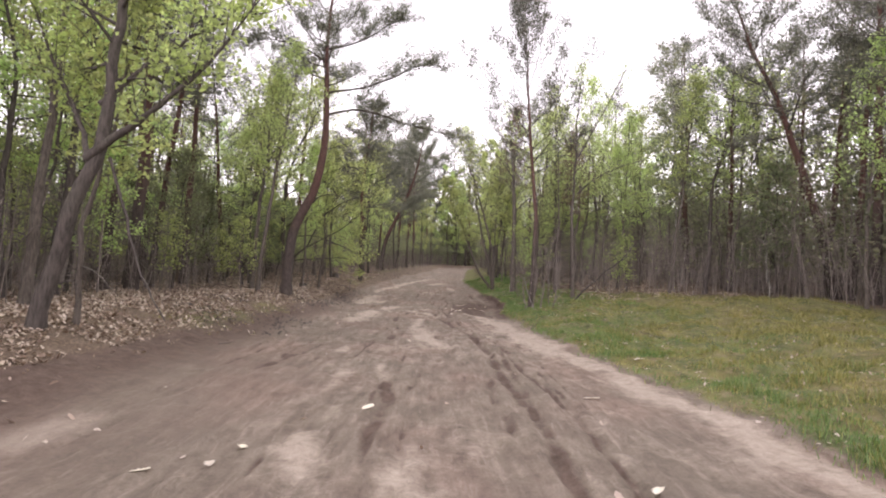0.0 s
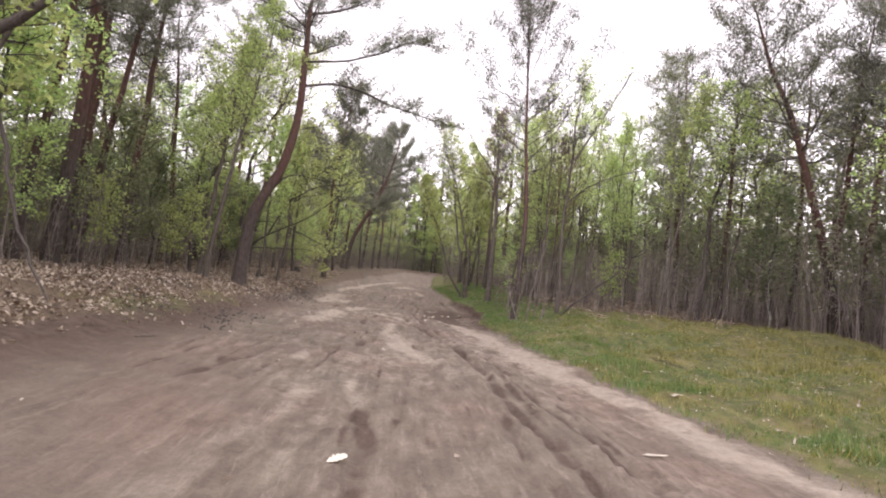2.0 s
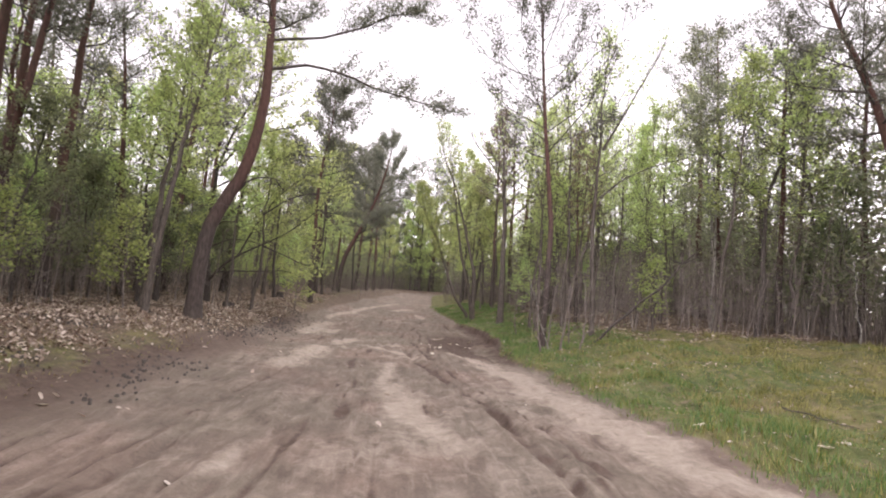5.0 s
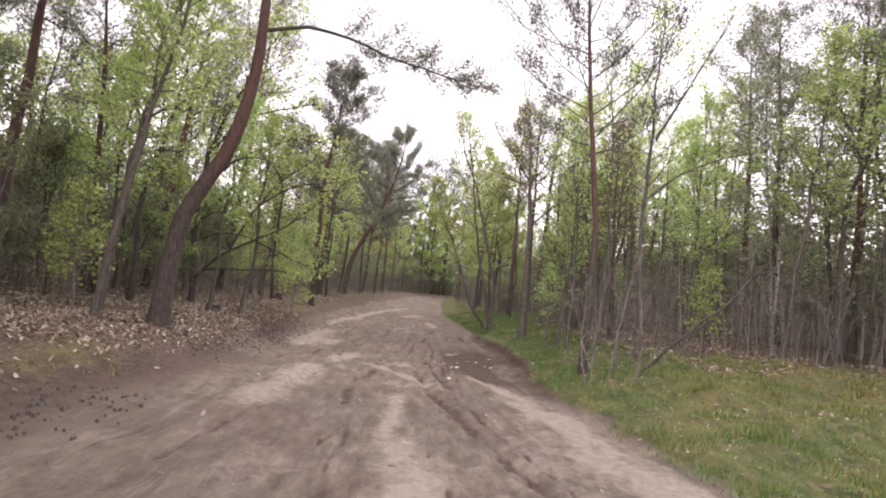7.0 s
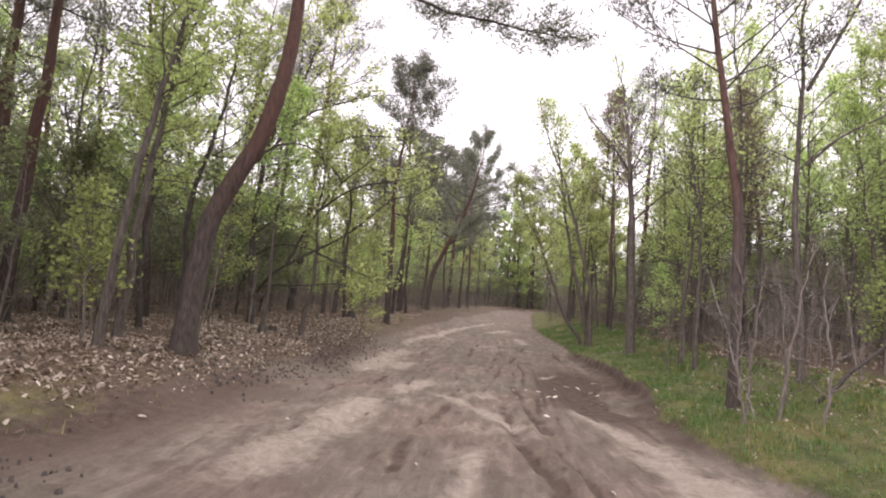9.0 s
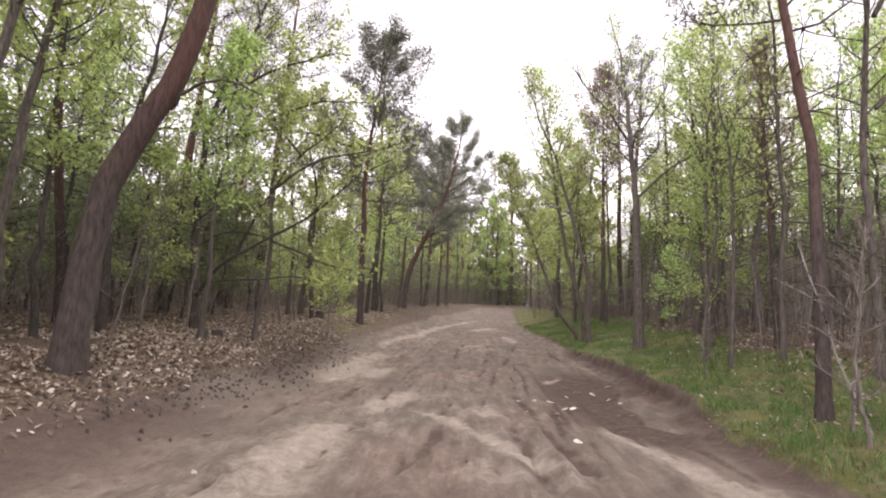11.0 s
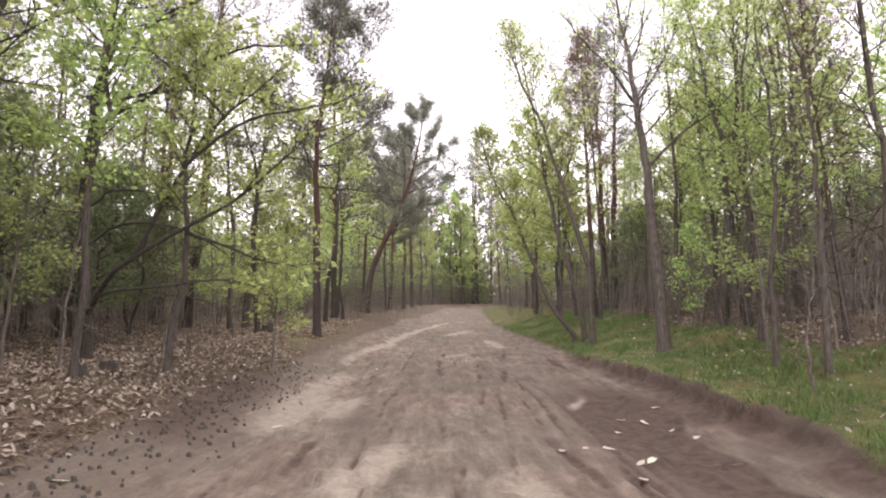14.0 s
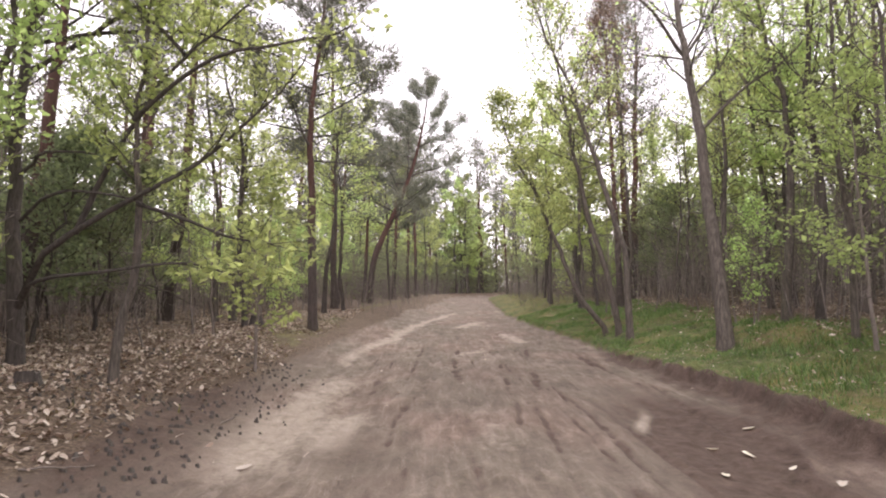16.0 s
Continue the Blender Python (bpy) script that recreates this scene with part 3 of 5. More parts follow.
def make_tree(name, style, seed, H, r0, clear=0.35, lean=(0, 0), sweep=1.3, leaves=1.0, label="", category="tree", group="", limbs=(), dead=0, spine=None, leaf=0.11, thin=1.0, boughs=(), foliage=None, reach=None, bare=0.15, bough_twigs=20, bough_leaf=2.2):
    """A tree at the origin with trunk, limbs and crown. limbs: (height share, azimuth, elevation, length, radius, curl)
    for limbs that can be told apart; clear: share of the trunk below the crown."""
    st, rng = STYLES[style], np.random.RandomState(seed)
    base = tagged(new(name), label, category, group)
    s, p = trunk_path(rng, H, lean, sweep, st["wiggle"] * (0.5 if spine else 1), 30 if spine else 16)
    if spine:
        c = np.array(spine)
        for i in (0, 1):
            fine = np.interp(np.linspace(0, H, 120), c[:, 2], c[:, i])
            fine = np.convolve(np.pad(fine, 4, mode="edge"), np.ones(9) / 9, "valid")
            p[:, i] += np.interp(p[:, 2], np.linspace(0, H, 120), fine) - (lean[i] * s ** sweep)
        p[:, :2] -= p[0, :2]
    rad = r0 * (1 - s) ** st["taper"] + 0.006
    rad[0] *= 1.35
    p[0, 2] = -0.25
    part("trunk", mesh_from("trunk", *tube(p, rad, 10 if thin == 1 else 6), st["bark"]), base)
    twigs, anchors, dirs = [], [], []

    def side_twigs(pts, length, r, n):
        for k in range(n):
            f = 0.25 + 0.75 * (k + rng.rand()) / n
            i = min(int(f * (len(pts) - 1)), len(pts) - 2)
            q = pts[i] + (pts[i + 1] - pts[i]) * (f * (len(pts) - 1) - i)
            d = unit(pts[i + 1] - pts[i])
            a2 = math.atan2(d[1], d[0]) + rng.choice([-1, 1]) * rng.uniform(0.4, 1.1)
            sl = length * st["sub_len"] * rng.uniform(0.5, 1.1) * (1.15 - 0.5 * f)
            b = curve_branch(rng, q, a2, math.asin(np.clip(d[2], -1, 1)) + rng.uniform(-0.4, 0.5), sl, st["curl"], 3)
            twigs.append((b, r * 0.5, 0.004, 3))
            for g in (0.45, 0.75, 1.0):
                j = min(int(g * 2), 1)
                anchors.append(b[j] + (b[j + 1] - b[j]) * (g * 2 - j)), dirs.append(unit(b[j + 1] - b[j]))
        anchors.append(pts[-1]), dirs.append(unit(pts[-1] - pts[-2]))

    for r, *way in boughs:
        way = np.array(way)
        k = np.linspace(0, len(way) - 1, 12)
        pts = np.stack([np.interp(k, np.arange(len(way)), way[:, i]) for i in range(3)], 1)
        pts[1:-1] = 0.25 * pts[:-2] + 0.5 * pts[1:-1] + 0.25 * pts[2:]
        pts[2:, 1] += np.cumsum(rng.normal(size=10)) * 0.05
        part("limb", mesh_from("limb", *tube(pts, np.linspace(r, 0.01, 12), 6), st.get("limb", st["bark"])), base)
        if r > 0.03:
            side_twigs(pts[int(11 * bare):], bough_leaf, r * 0.45, bough_twigs if r > 0.035 else bough_twigs // 2)
    for hs, az, el, ln, r, cu in limbs:
        q = np.array([np.interp(hs, s, p[:, i]) for i in range(3)])
        pts = curve_branch(rng, q, az, el, ln, cu, 9, 0.1)
        part("limb", mesh_from("limb", *tube(pts, np.linspace(r, 0.008, 9), 6), st.get("limb", st["bark"])), base)
        side_twigs(pts, ln * 0.8, r * 0.6, 9)
    nb = int(st["nb"] * thin)
    for k in range(nb):
        f = clear + (0.985 - clear) * (k + 0.6 * rng.rand()) / nb
        q = np.array([np.interp(f, s, p[:, i]) for i in range(3)])
        up = (f - clear) / (1 - clear)
        az = k * 2.4 + rng.uniform(-0.5, 0.5)
        ln = H * (reach or st["reach"]) * (0.35 + 0.65 * math.sin(math.pi * min(1, 0.22 + 0.8 * up))) * rng.uniform(0.6, 1.2)
        el = st["el"][0] + (st["el"][1] - st["el"][0]) * up + rng.uniform(-0.2, 0.2)
        pts = curve_branch(rng, q, az, el, ln, st["curl"], 5)
        r = max(0.010, 0.42 * float(np.interp(f, s, rad)))
        twigs.append((pts, r, 0.006, 3))
        side_twigs(pts, ln, r, max(3, int(st["subs"] * thin)))
    for k in range(dead):
        f = rng.uniform(0.12, clear)
        q = np.array([np.interp(f, s, p[:, i]) for i in range(3)])
        pts = curve_branch(rng, q, rng.uniform(0, 6.28), rng.uniform(-0.3, 0.3), rng.uniform(0.4, 1.6), -0.1, 5, 0.2)
        twigs.append((pts, 0.014, 0.004, 3))
    tagged(part("branchwork", mesh_from("branchwork", *join(twigs), st.get("limb", st["bark"])), base), kind="stuff")
    anchors, dirs = np.array(anchors), np.array(dirs)
    if leaves > 0:
        if style in ("pine", "young_pine"):
            v, f = needle_tufts(rng, anchors, dirs, 1.1 * leaf, int(26 * leaves), 0.13 * leaf)
        else:
            per = max(1, int(10 * leaves))
            c = np.repeat(anchors, per, 0)
            c = c + rng.normal(size=c.shape) * (0.13, 0.13, 0.10)
            v, f = leaf_cards(rng, c, leaf, 0.65 * leaf)
        tagged(part("crown", mesh_from("crown", v, f, foliage or st["leaf"], smooth=False), base), kind="stuff")
    return base


def put(ob, x, y, turn=0.0, size=1.0):
    """Set a tree on the ground."""
    ob.matrix_basis = pose(x, y, height(x, y) - 0.03, 0, 0, turn)
    ob.scale = (size, size, size)
    return ob


# trees that stand out along the track
put(make_tree("pine_tree", "pine", 11, 14.0, 0.205, 0.6, (0, 0), 1, 1.25, "crooked old pine beside the track with rust-red upper bark", bough_twigs=26, bough_leaf=3.0, leaf=0.125,
    spine=((0, 0, 0), (-0.03, 0.16, 1.1), (0.02, 0.24, 1.7), (0.1, 0.35, 2.55), (0.6, 0.48, 3.45), (0.88, 0.58, 4.15), (1.02, 0.75, 5.3), (1.07, 0.9, 6.4), (1.04, 1.05, 7.3), (0.97, 1.2, 8.4), (0.9, 1.5, 10.6), (1.0, 1.7, 12.1), (1.0, 1.9, 14.0)),
    boughs=((0.05, (1.05, 1.05, 7.2), (2.2, 1.2, 7.55), (3.3, 1.2, 7.3), (4.3, 1.2, 6.95), (5.5, 1.2, 6.75), (6.4, 1.2, 6.55)), (0.045, (1.0, 1.2, 8.15), (2.4, 1.2, 8.4), (3.5, 1.2, 8.85), (4.6, 1.2, 9.5), (5.4, 1.2, 9.5)),
            (0.04, (0.9, 1.4, 10.0), (2.2, 1.4, 10.3), (3.2, 1.2, 10.9), (4.0, 1.0, 11.2)), (0.04, (0.95, 1.4, 9.4), (0.0, 1.2, 10.0), (-1.2, 1.0, 10.2), (-2.2, 0.8, 10.0)),
            (0.03, (0.72, 0.5, 3.55), (1.05, 0.5, 3.85), (1.6, 0.5, 3.9), (2.1, 0.5, 3.7)))), -5.48, 22.15)
put(make_tree("pine_tree", "young_pine", 12, 13.2, 0.088, 0.4, (0, 0), 1.1, 0.85, "slender young pine with sparse upswept branches beside the grass", dead=22, reach=0.25, leaf=0.13,
    spine=((0, 0, 0), (0.15, 0.27, 1.8), (0.2, 0.5, 3.5), (0.1, 0.75, 4.9), (0.0, 1.1, 7.0), (-0.1, 1.5, 9.5), (-0.2, 2.0, 13.2))), 3.84, 22.35)
put(make_tree("pine_tree", "young_pine", 31, 8.2, 0.06, 0.45, (0.0, 0.6), 1.1, 0.3, "young pine with rust-brown dying needles", foliage=NEEDLE_RUST, leaf=0.12), 7.2, 29.8)
put(make_tree("pine_tree", "young_pine", 32, 12.5, 0.12, 0.5, (0.0, 1.0), 1.1, 0.5, "tall pine with rust-brown thinning crown", foliage=NEEDLE_RUST, leaf=0.15, reach=0.18), 5.9, 42.5)
put(make_tree("oak_tree", "oak", 13, 9.0, 0.125, 0.42, (0, 0), 1, 0.8, "dark leaning oak forked low at the track's edge", leaf=0.12,
    spine=((0, 0, 0), (0.21, 0, 0.87), (0.43, 0, 2.04), (0.66, 0.05, 2.7), (0.72, 0.2, 4.0), (0.85, 0.3, 6.0), (1.1, 0.5, 9.0)),
    boughs=((0.07, (0.6, 0, 2.55), (1.08, 0, 2.95), (1.52, 0, 3.13), (2.0, 0, 3.62), (2.6, 0.1, 4.3), (3.1, 0.2, 5.3)), (0.025, (0.9, 0.1, 2.6), (1.12, 0.2, 1.75), (1.33, 0.2, 1.08), (1.56, 0.2, 0.66), (1.88, 0.2, 0.2)),
            (0.05, (0.6, 0.05, 2.6), (0.2, 0.4, 3.3), (-0.4, 0.5, 4.3), (-0.8, 0.6, 5.6)), (0.045, (0.7, 0.1, 3.4), (1.3, 0.6, 4.3), (2.0, 1.0, 5.0), (2.8, 1.3, 5.4)))), -5.75, 8.6)
put(make_tree("oak_tree", "oak", 14, 10.0, 0.115, 0.6, (0, 0), 1.0, 0.5, "oak in fresh leaf with long low limbs arching towards the track", leaf=0.14, thin=1.0, bare=0.5, bough_twigs=12, bough_leaf=1.8,
    spine=((0, 0, 0), (-0.07, 0, 2.0), (-0.1, 0, 3.65), (-0.05, 0, 5.35), (0.8, 0, 7.6), (1.9, 0, 10.0)),
    boughs=((0.06, (0.02, -0.05, 0.9), (0.35, -0.35, 1.25), (0.8, -0.7, 1.55), (1.2, -0.7, 1.9), (2.1, -0.7, 2.35), (2.85, -0.7, 2.78), (3.4, -0.7, 3.25), (3.9, -0.7, 3.7), (4.4, -0.7, 4.3)),
            (0.045, (1.2, -0.7, 1.9), (1.46, -0.7, 2.5), (1.8, -0.7, 3.2), (2.2, -0.7, 3.9), (2.65, -0.7, 4.5), (3.15, -0.7, 4.9), (3.7, -0.7, 5.4)),
            (0.028, (-0.05, 0, 2.2), (0.7, -0.6, 2.45), (1.3, -0.7, 2.5), (2.0, -0.7, 2.4), (2.5, -0.7, 2.15), (2.85, -0.7, 1.9)), (0.03, (-0.1, 0, 2.9), (0.4, -0.2, 3.2), (1.0, -0.2, 3.2), (1.4, -0.2, 3.05)),
            (0.034, (2.0, -0.8, 3.5), (2.9, -1.1, 4.15), (3.7, -1.2, 4.4), (4.6, -1.2, 4.55), (5.1, -1.2, 4.8)), (0.032, (2.65, -0.7, 4.5), (2.3, -0.7, 4.9), (1.8, -0.7, 5.3), (1.2, -0.8, 5.8)),
            (0.031, (0.35, -0.35, 1.2), (1.2, -1.2, 1.3), (2.3, -1.7, 1.3), (2.9, -1.7, 1.42), (3.3, -1.7, 1.4), (3.7, -1.7, 1.25)), (0.031, (2.1, -0.75, 2.3), (3.0, -1.2, 2.0), (3.7, -1.6, 1.7), (4.3, -1.7, 1.6)),
            (0.045, (-0.05, 0.1, 4.6), (1.4, 0, 5.5), (2.8, -0.2, 6.1), (4.2, -0.3, 6.0)), (0.045, (0.0, 0, 5.4), (1.0, -0.2, 6.6), (2.3, -0.5, 7.0), (3.4, -0.6, 7.3)), (0.04, (0, 0, 5.0), (1.2, 0.8, 5.6), (2.6, 1.2, 5.6), (3.6, 1.2, 5.2)))), -7.45, 29.7)
put(make_tree("tree", "slim", 15, 10.9, 0.15, 0.5, (0, 0), 1.3, 0.16, "grey-barked tree with bare upper boughs on the grass verge", dead=8,
    spine=((0, 0, 0), (0.1, 0.5, 2.5), (0.13, 1.0, 5.0), (0.08, 1.4, 7.3), (-0.03, 1.8, 9.2), (-0.4, 2.1, 10.9)),
    boughs=((0.045, (0.13, 0.95, 4.6), (1.1, 0.8, 5.6), (1.9, 0.8, 6.05), (3.0, 0.8, 7.2)), (0.045, (0.08, 1.3, 6.5), (0.5, 1.3, 7.1), (1.0, 1.3, 7.9), (1.35, 1.3, 8.8)), (0.045, (0.08, 1.3, 6.5), (-0.6, 1.3, 7.4), (-1.45, 1.3, 8.4), (-1.75, 1.3, 8.9)))), 4.53, 32.2)
put(make_tree("tree", "slim", 16, 10.0, 0.075, 0.42, (0, 0), 1.0, 0.2, "dark slender tree with a forked top and bare twigs", dead=14,
    spine=((0, 0, 0), (0.05, 0, 3.2), (0.12, 0, 6.2), (0.2, 0, 10.0)), boughs=((0.045, (0.1, 0, 6.0), (0.55, 0, 6.9), (1.5, 0, 8.7), (2.0, 0, 9.8)), (0.035, (0.08, 0, 4.4), (0.8, 0, 5.1), (2.0, 0.1, 5.7), (3.0, 0.2, 6.0)))), 6.0, 24.5)
put(make_tree("tree", "slim", 35, 6.4, 0.05, 0.42, (0, 0), 1.0, 0.15, "thin dark sapling standing in the green verge", dead=8,
    spine=((0, 0, 0), (0.07, 0, 1.3), (0.1, 0, 2.4), (0.07, 0, 3.7), (-0.1, 0, 5.0), (-0.2, 0, 6.4))), 4.82, 27.0)
put(make_tree("tree", "slim", 33, 7.0, 0.075, 0.4, (0, 0), 1.0, 0.7, "dark tree leaning far over the verge", dead=6,
    spine=((0, 0, 0), (-0.85, 0, 1.1), (-1.4, 0, 2.75), (-1.9, 0, 4.1), (-2.5, 0, 5.2), (-2.9, 0, 7.0))), 3.8, 37.3)
put(make_tree("tree", "slim", 34, 9.6, 0.09, 0.45, (0, 0), 1.0, 0.3, "slim dark tree curving over the verge", dead=6,
    spine=((0, 0, 0), (-0.04, 0, 2.5), (-0.6, 0, 4.6), (-1.15, 0, 6.5), (-1.8, 0, 8.0), (-2.3, 0, 9.6))), 3.78, 35.5)
put(make_tree("tree", "slim", 36, 10.0, 0.085, 0.45, (0, 0), 1.0, 0.3, "slim dark tree leaning towards the track", dead=6,
    spine=((0, 0, 0), (-0.36, 0, 2.3), (-0.75, 0, 4.1), (-1.05, 0, 6.3), (-1.5, 0, 8.5), (-1.8, 0, 10.0))), 3.85, 36.5)
put(make_tree("tree", "slim", 37, 9.5, 0.11, 0.45, (0, 0), 1.0, 0.35, "grey tree with upright boughs at the wood's edge", dead=6,
    spine=((0, 0, 0), (0.22, 0, 3.4), (0.15, 0, 5.5), (-0.35, 0, 7.6), (-0.7, 0, 9.5)), boughs=((0.045, (0.2, 0, 4.0), (0.8, 0, 5.2), (1.2, 0, 6.6), (1.4, 0, 8.0)),)), 6.88, 34.0)
put(make_tree("pine_tree", "pine", 17, 14.0, 0.21, 0.55, (1.1, 0.4), 1.3, 0.7, "tall straight pine standing in leaf litter", dead=6), -11.3, 35.2)
put(make_tree("pine_tree", "pine", 18, 11.2, 0.13, 0.42, (0, 0), 1.0, 1.2, "slender pine with a dense dark crown behind the litter bank", dead=8, leaf=0.15, reach=0.25,
    spine=((0, 0, 0), (-0.1, 0, 3.3), (-0.2, 0, 6.2), (0.1, 0, 8.7), (0.35, 0, 11.2))), -4.5, 37.0)
put(make_tree("pine_tree", "pine", 19, 13.4, 0.22, 0.32, (0, 0), 0.9, 1.9, "bent dark pine leaning across the far track", leaf=0.155, reach=0.27,
    spine=((0, 0, 0), (0.2, 0, 2.0), (0.5, 0, 3.2), (1.9, 0, 6.4), (2.8, 0, 8.8), (3.5, 0, 12.0), (3.6, 0, 13.4)),
    limbs=((0.42, 0.2, 0.5, 3.2, 0.05, 0.1), (0.5, 3.0, 0.6, 3.4, 0.05, 0.1), (0.58, 0.0, 0.25, 3.6, 0.05, 0.1), (0.66, 2.7, 0.5, 3.4, 0.05, 0.0), (0.72, -0.3, 0.2, 3.4, 0.04, 0.1), (0.8, 3.3, 0.4, 3.2, 0.04, 0.0))), -4.9, 56.0)
put(make_tree("birch_tree", "birch", 20, 12.0, 0.06, 0.35, (-0.8, 0.2), 1.0, 0.6, "thin pale birch at the wood's edge"), 12.45, 28.6)
put(make_tree("pine_tree", "pine", 21, 12.5, 0.19, 0.48, (0, 0), 1.0, 0.85, "leaning pine with a heavy dark crown", leaf=0.15, reach=0.27,
    spine=((0, 0, 0), (-0.75, 0, 2.4), (-1.6, 0, 5.1), (-2.6, 0, 7.9), (-3.6, 0, 9.7), (-4.6, 0, 12.5))), 15.6, 22.0)
put(make_tree("pine_tree", "pine", 38, 14.5, 0.15, 0.55, (-2.4, 0), 1.2, 0.8, "tall thin pine leaning over the wood's edge", leaf=0.15), 18.2, 21.0)
put(make_tree("tree", "slim", 22, 9.0, 0.075, 0.45, (0.9, 0.6), 1.2, 0.6, "slim dark tree in young leaf", dead=5), -6.2, 20.9)
put(make_tree("tree", "slim", 39, 8.5, 0.085, 0.45, (0.7, 0.4), 1.2, 0.6, "slim dark tree in young leaf", dead=5), -6.88, 22.4)
put(make_tree("tree", "slim", 41, 6.5, 0.05, 0.4, (0.4, 0.4), 1.2, 0.5, "thin dark young tree on the litter bank", dead=5), -5.9, 26.7)
put(make_tree("tree", "slim", 42, 6.5, 0.06, 0.4, (0.3, 0.4), 1.2, 0.5, "thin dark young tree on the litter bank", dead=5), -5.55, 28.8)
put(make_tree("tree", "slim", 43, 8.5, 0.11, 0.45, (0.4, 0.4), 1.2, 0.5, "dark trunk rising from deep leaf litter", dead=5), -7.3, 38.8)
put(make_tree("tree", "slim", 23, 9.5, 0.11, 0.4, (0.8, 0.4), 1.1, 0.6, "dark slim tree on the litter bank", dead=5), -7.85, 11.4)
put(make_tree("tree", "slim", 24, 6.0, 0.045, 0.4, (0.8, 0.2), 1.1, 0.4, "thin dark sapling beside a leaning oak", dead=4), -5.7, 9.5)

put(make_tree("oak_tree", "oak", 44, 10.0, 0.11, 0.42, (1.2, 0), 1.2, 0.7, "slender oak with a high spreading crown on the litter bank", leaf=0.12, dead=4), -9.0, 14.0)
put(make_tree("pine_tree", "pine", 45, 12.5, 0.12, 0.5, (1.2, 0.3), 1.1, 0.9, "slender dark pine leaning towards the track", leaf=0.14, dead=6), -9.6, 17.2)
put(make_tree("pine_tree", "pine", 46, 13.0, 0.12, 0.5, (1.4, 0.3), 1.1, 0.9, "slender dark pine leaning towards the track", leaf=0.14, dead=6), -9.9, 20.6)

# woodland on both sides, from a few grown trees set out over the plan
PROTO = {
    "pine": [make_tree("pine_tree", "pine", 40 + i, 12.5 + i, 0.13 + 0.02 * i, 0.52, (0.5, 0.3), 1.1, 0.39, "tall dark pine with a bare lower trunk", group="woodland pines", dead=8, leaf=0.155) for i in range(3)],
    "oak": [make_tree("oak_tree", "oak", 50 + i, 6.5 + 1.0 * i, 0.06 + 0.012 * i, 0.44, (0.5, 0.2), 1.2, 0.55, "young oak in fresh yellow-green leaf", group="young oaks", leaf=0.14) for i in range(4)],
    "slim": [make_tree("tree", "slim", 60 + i, 8.0 + i, 0.05 + 0.012 * i, 0.4, (0.6, 0.3), 1.2, 0.45, "slim grey-barked tree in young leaf", group="slim trees", dead=6, leaf=0.12) for i in range(4)],
    "twiggy": [make_tree("tree", "slim", 65 + i, 8.5 + i, 0.05 + 0.015 * i, 0.3, (0.6, 0.3), 1.2, 0.15, "slim dark tree with mostly bare twigs", group="slim trees", dead=8) for i in range(2)],
    "birch": [make_tree("birch_tree", "birch", 70 + i, 9.0 + i, 0.04 + 0.01 * i, 0.4, (0.3, 0.2), 1.2, 0.6, "thin birch with small airy leaves", group="birches") for i in range(2)],
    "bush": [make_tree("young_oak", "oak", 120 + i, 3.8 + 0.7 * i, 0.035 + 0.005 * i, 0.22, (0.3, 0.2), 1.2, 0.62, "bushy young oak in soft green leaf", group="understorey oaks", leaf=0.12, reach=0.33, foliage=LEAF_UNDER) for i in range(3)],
    "sapling": [make_tree("sapling", "sapling", 80 + i, 2.4 + 0.7 * i, 0.018 + 0.004 * i, 0.2, (0.3, 0.1), 1.2, 0.4 + 0.15 * i, "thin twiggy sapling with few leaves", "sapling", "saplings") for i in range(4)],
    "bare": [make_tree("bare_sapling", "sapling", 90 + i, 2.0 + 0.8 * i, 0.016 + 0.004 * i, 0.12, (0.3, 0.1), 1.2, 0, "bare grey leafless sapling", "sapling", "bare saplings") for i in range(3)],
    "far_pine": [make_tree("pine_tree", "pine", 100 + i, 13.0 + 1.5 * i, 0.15, 0.42, (0.5, 0.3), 1.1, 0.31, "distant dark pine with a dense crown", group="distant pines", leaf=0.33, thin=0.65) for i in range(2)],
    "far_oak": [make_tree("oak_tree", "oak", 110 + i, 8.5 + 2.0 * i, 0.09, 0.25, (0.5, 0.2), 1.2, 0.75, "distant broadleaf tree in spring leaf", group="distant broadleaf trees", leaf=0.22, thin=0.6) for i in range(2)],
}
PLACED = []
USED = set()


def plant(rng, kind, x, y, size=None):
    proto = PROTO[kind][rng.randint(len(PROTO[kind]))]
    size = size or rng.uniform(0.85, 1.15)
    m = pose(x, y, height(x, y) - 0.03, rng.uniform(-3, 3), rng.uniform(-3, 3), rng.uniform(0, 360))
    if proto.name not in USED:
        USED.add(proto.name)
        proto.matrix_basis = m
        proto.scale = (size, size, size)
    else:
        ob = copy_thing(proto, m)
        ob.scale = (size, size, size)
    PLACED.append((x, y))


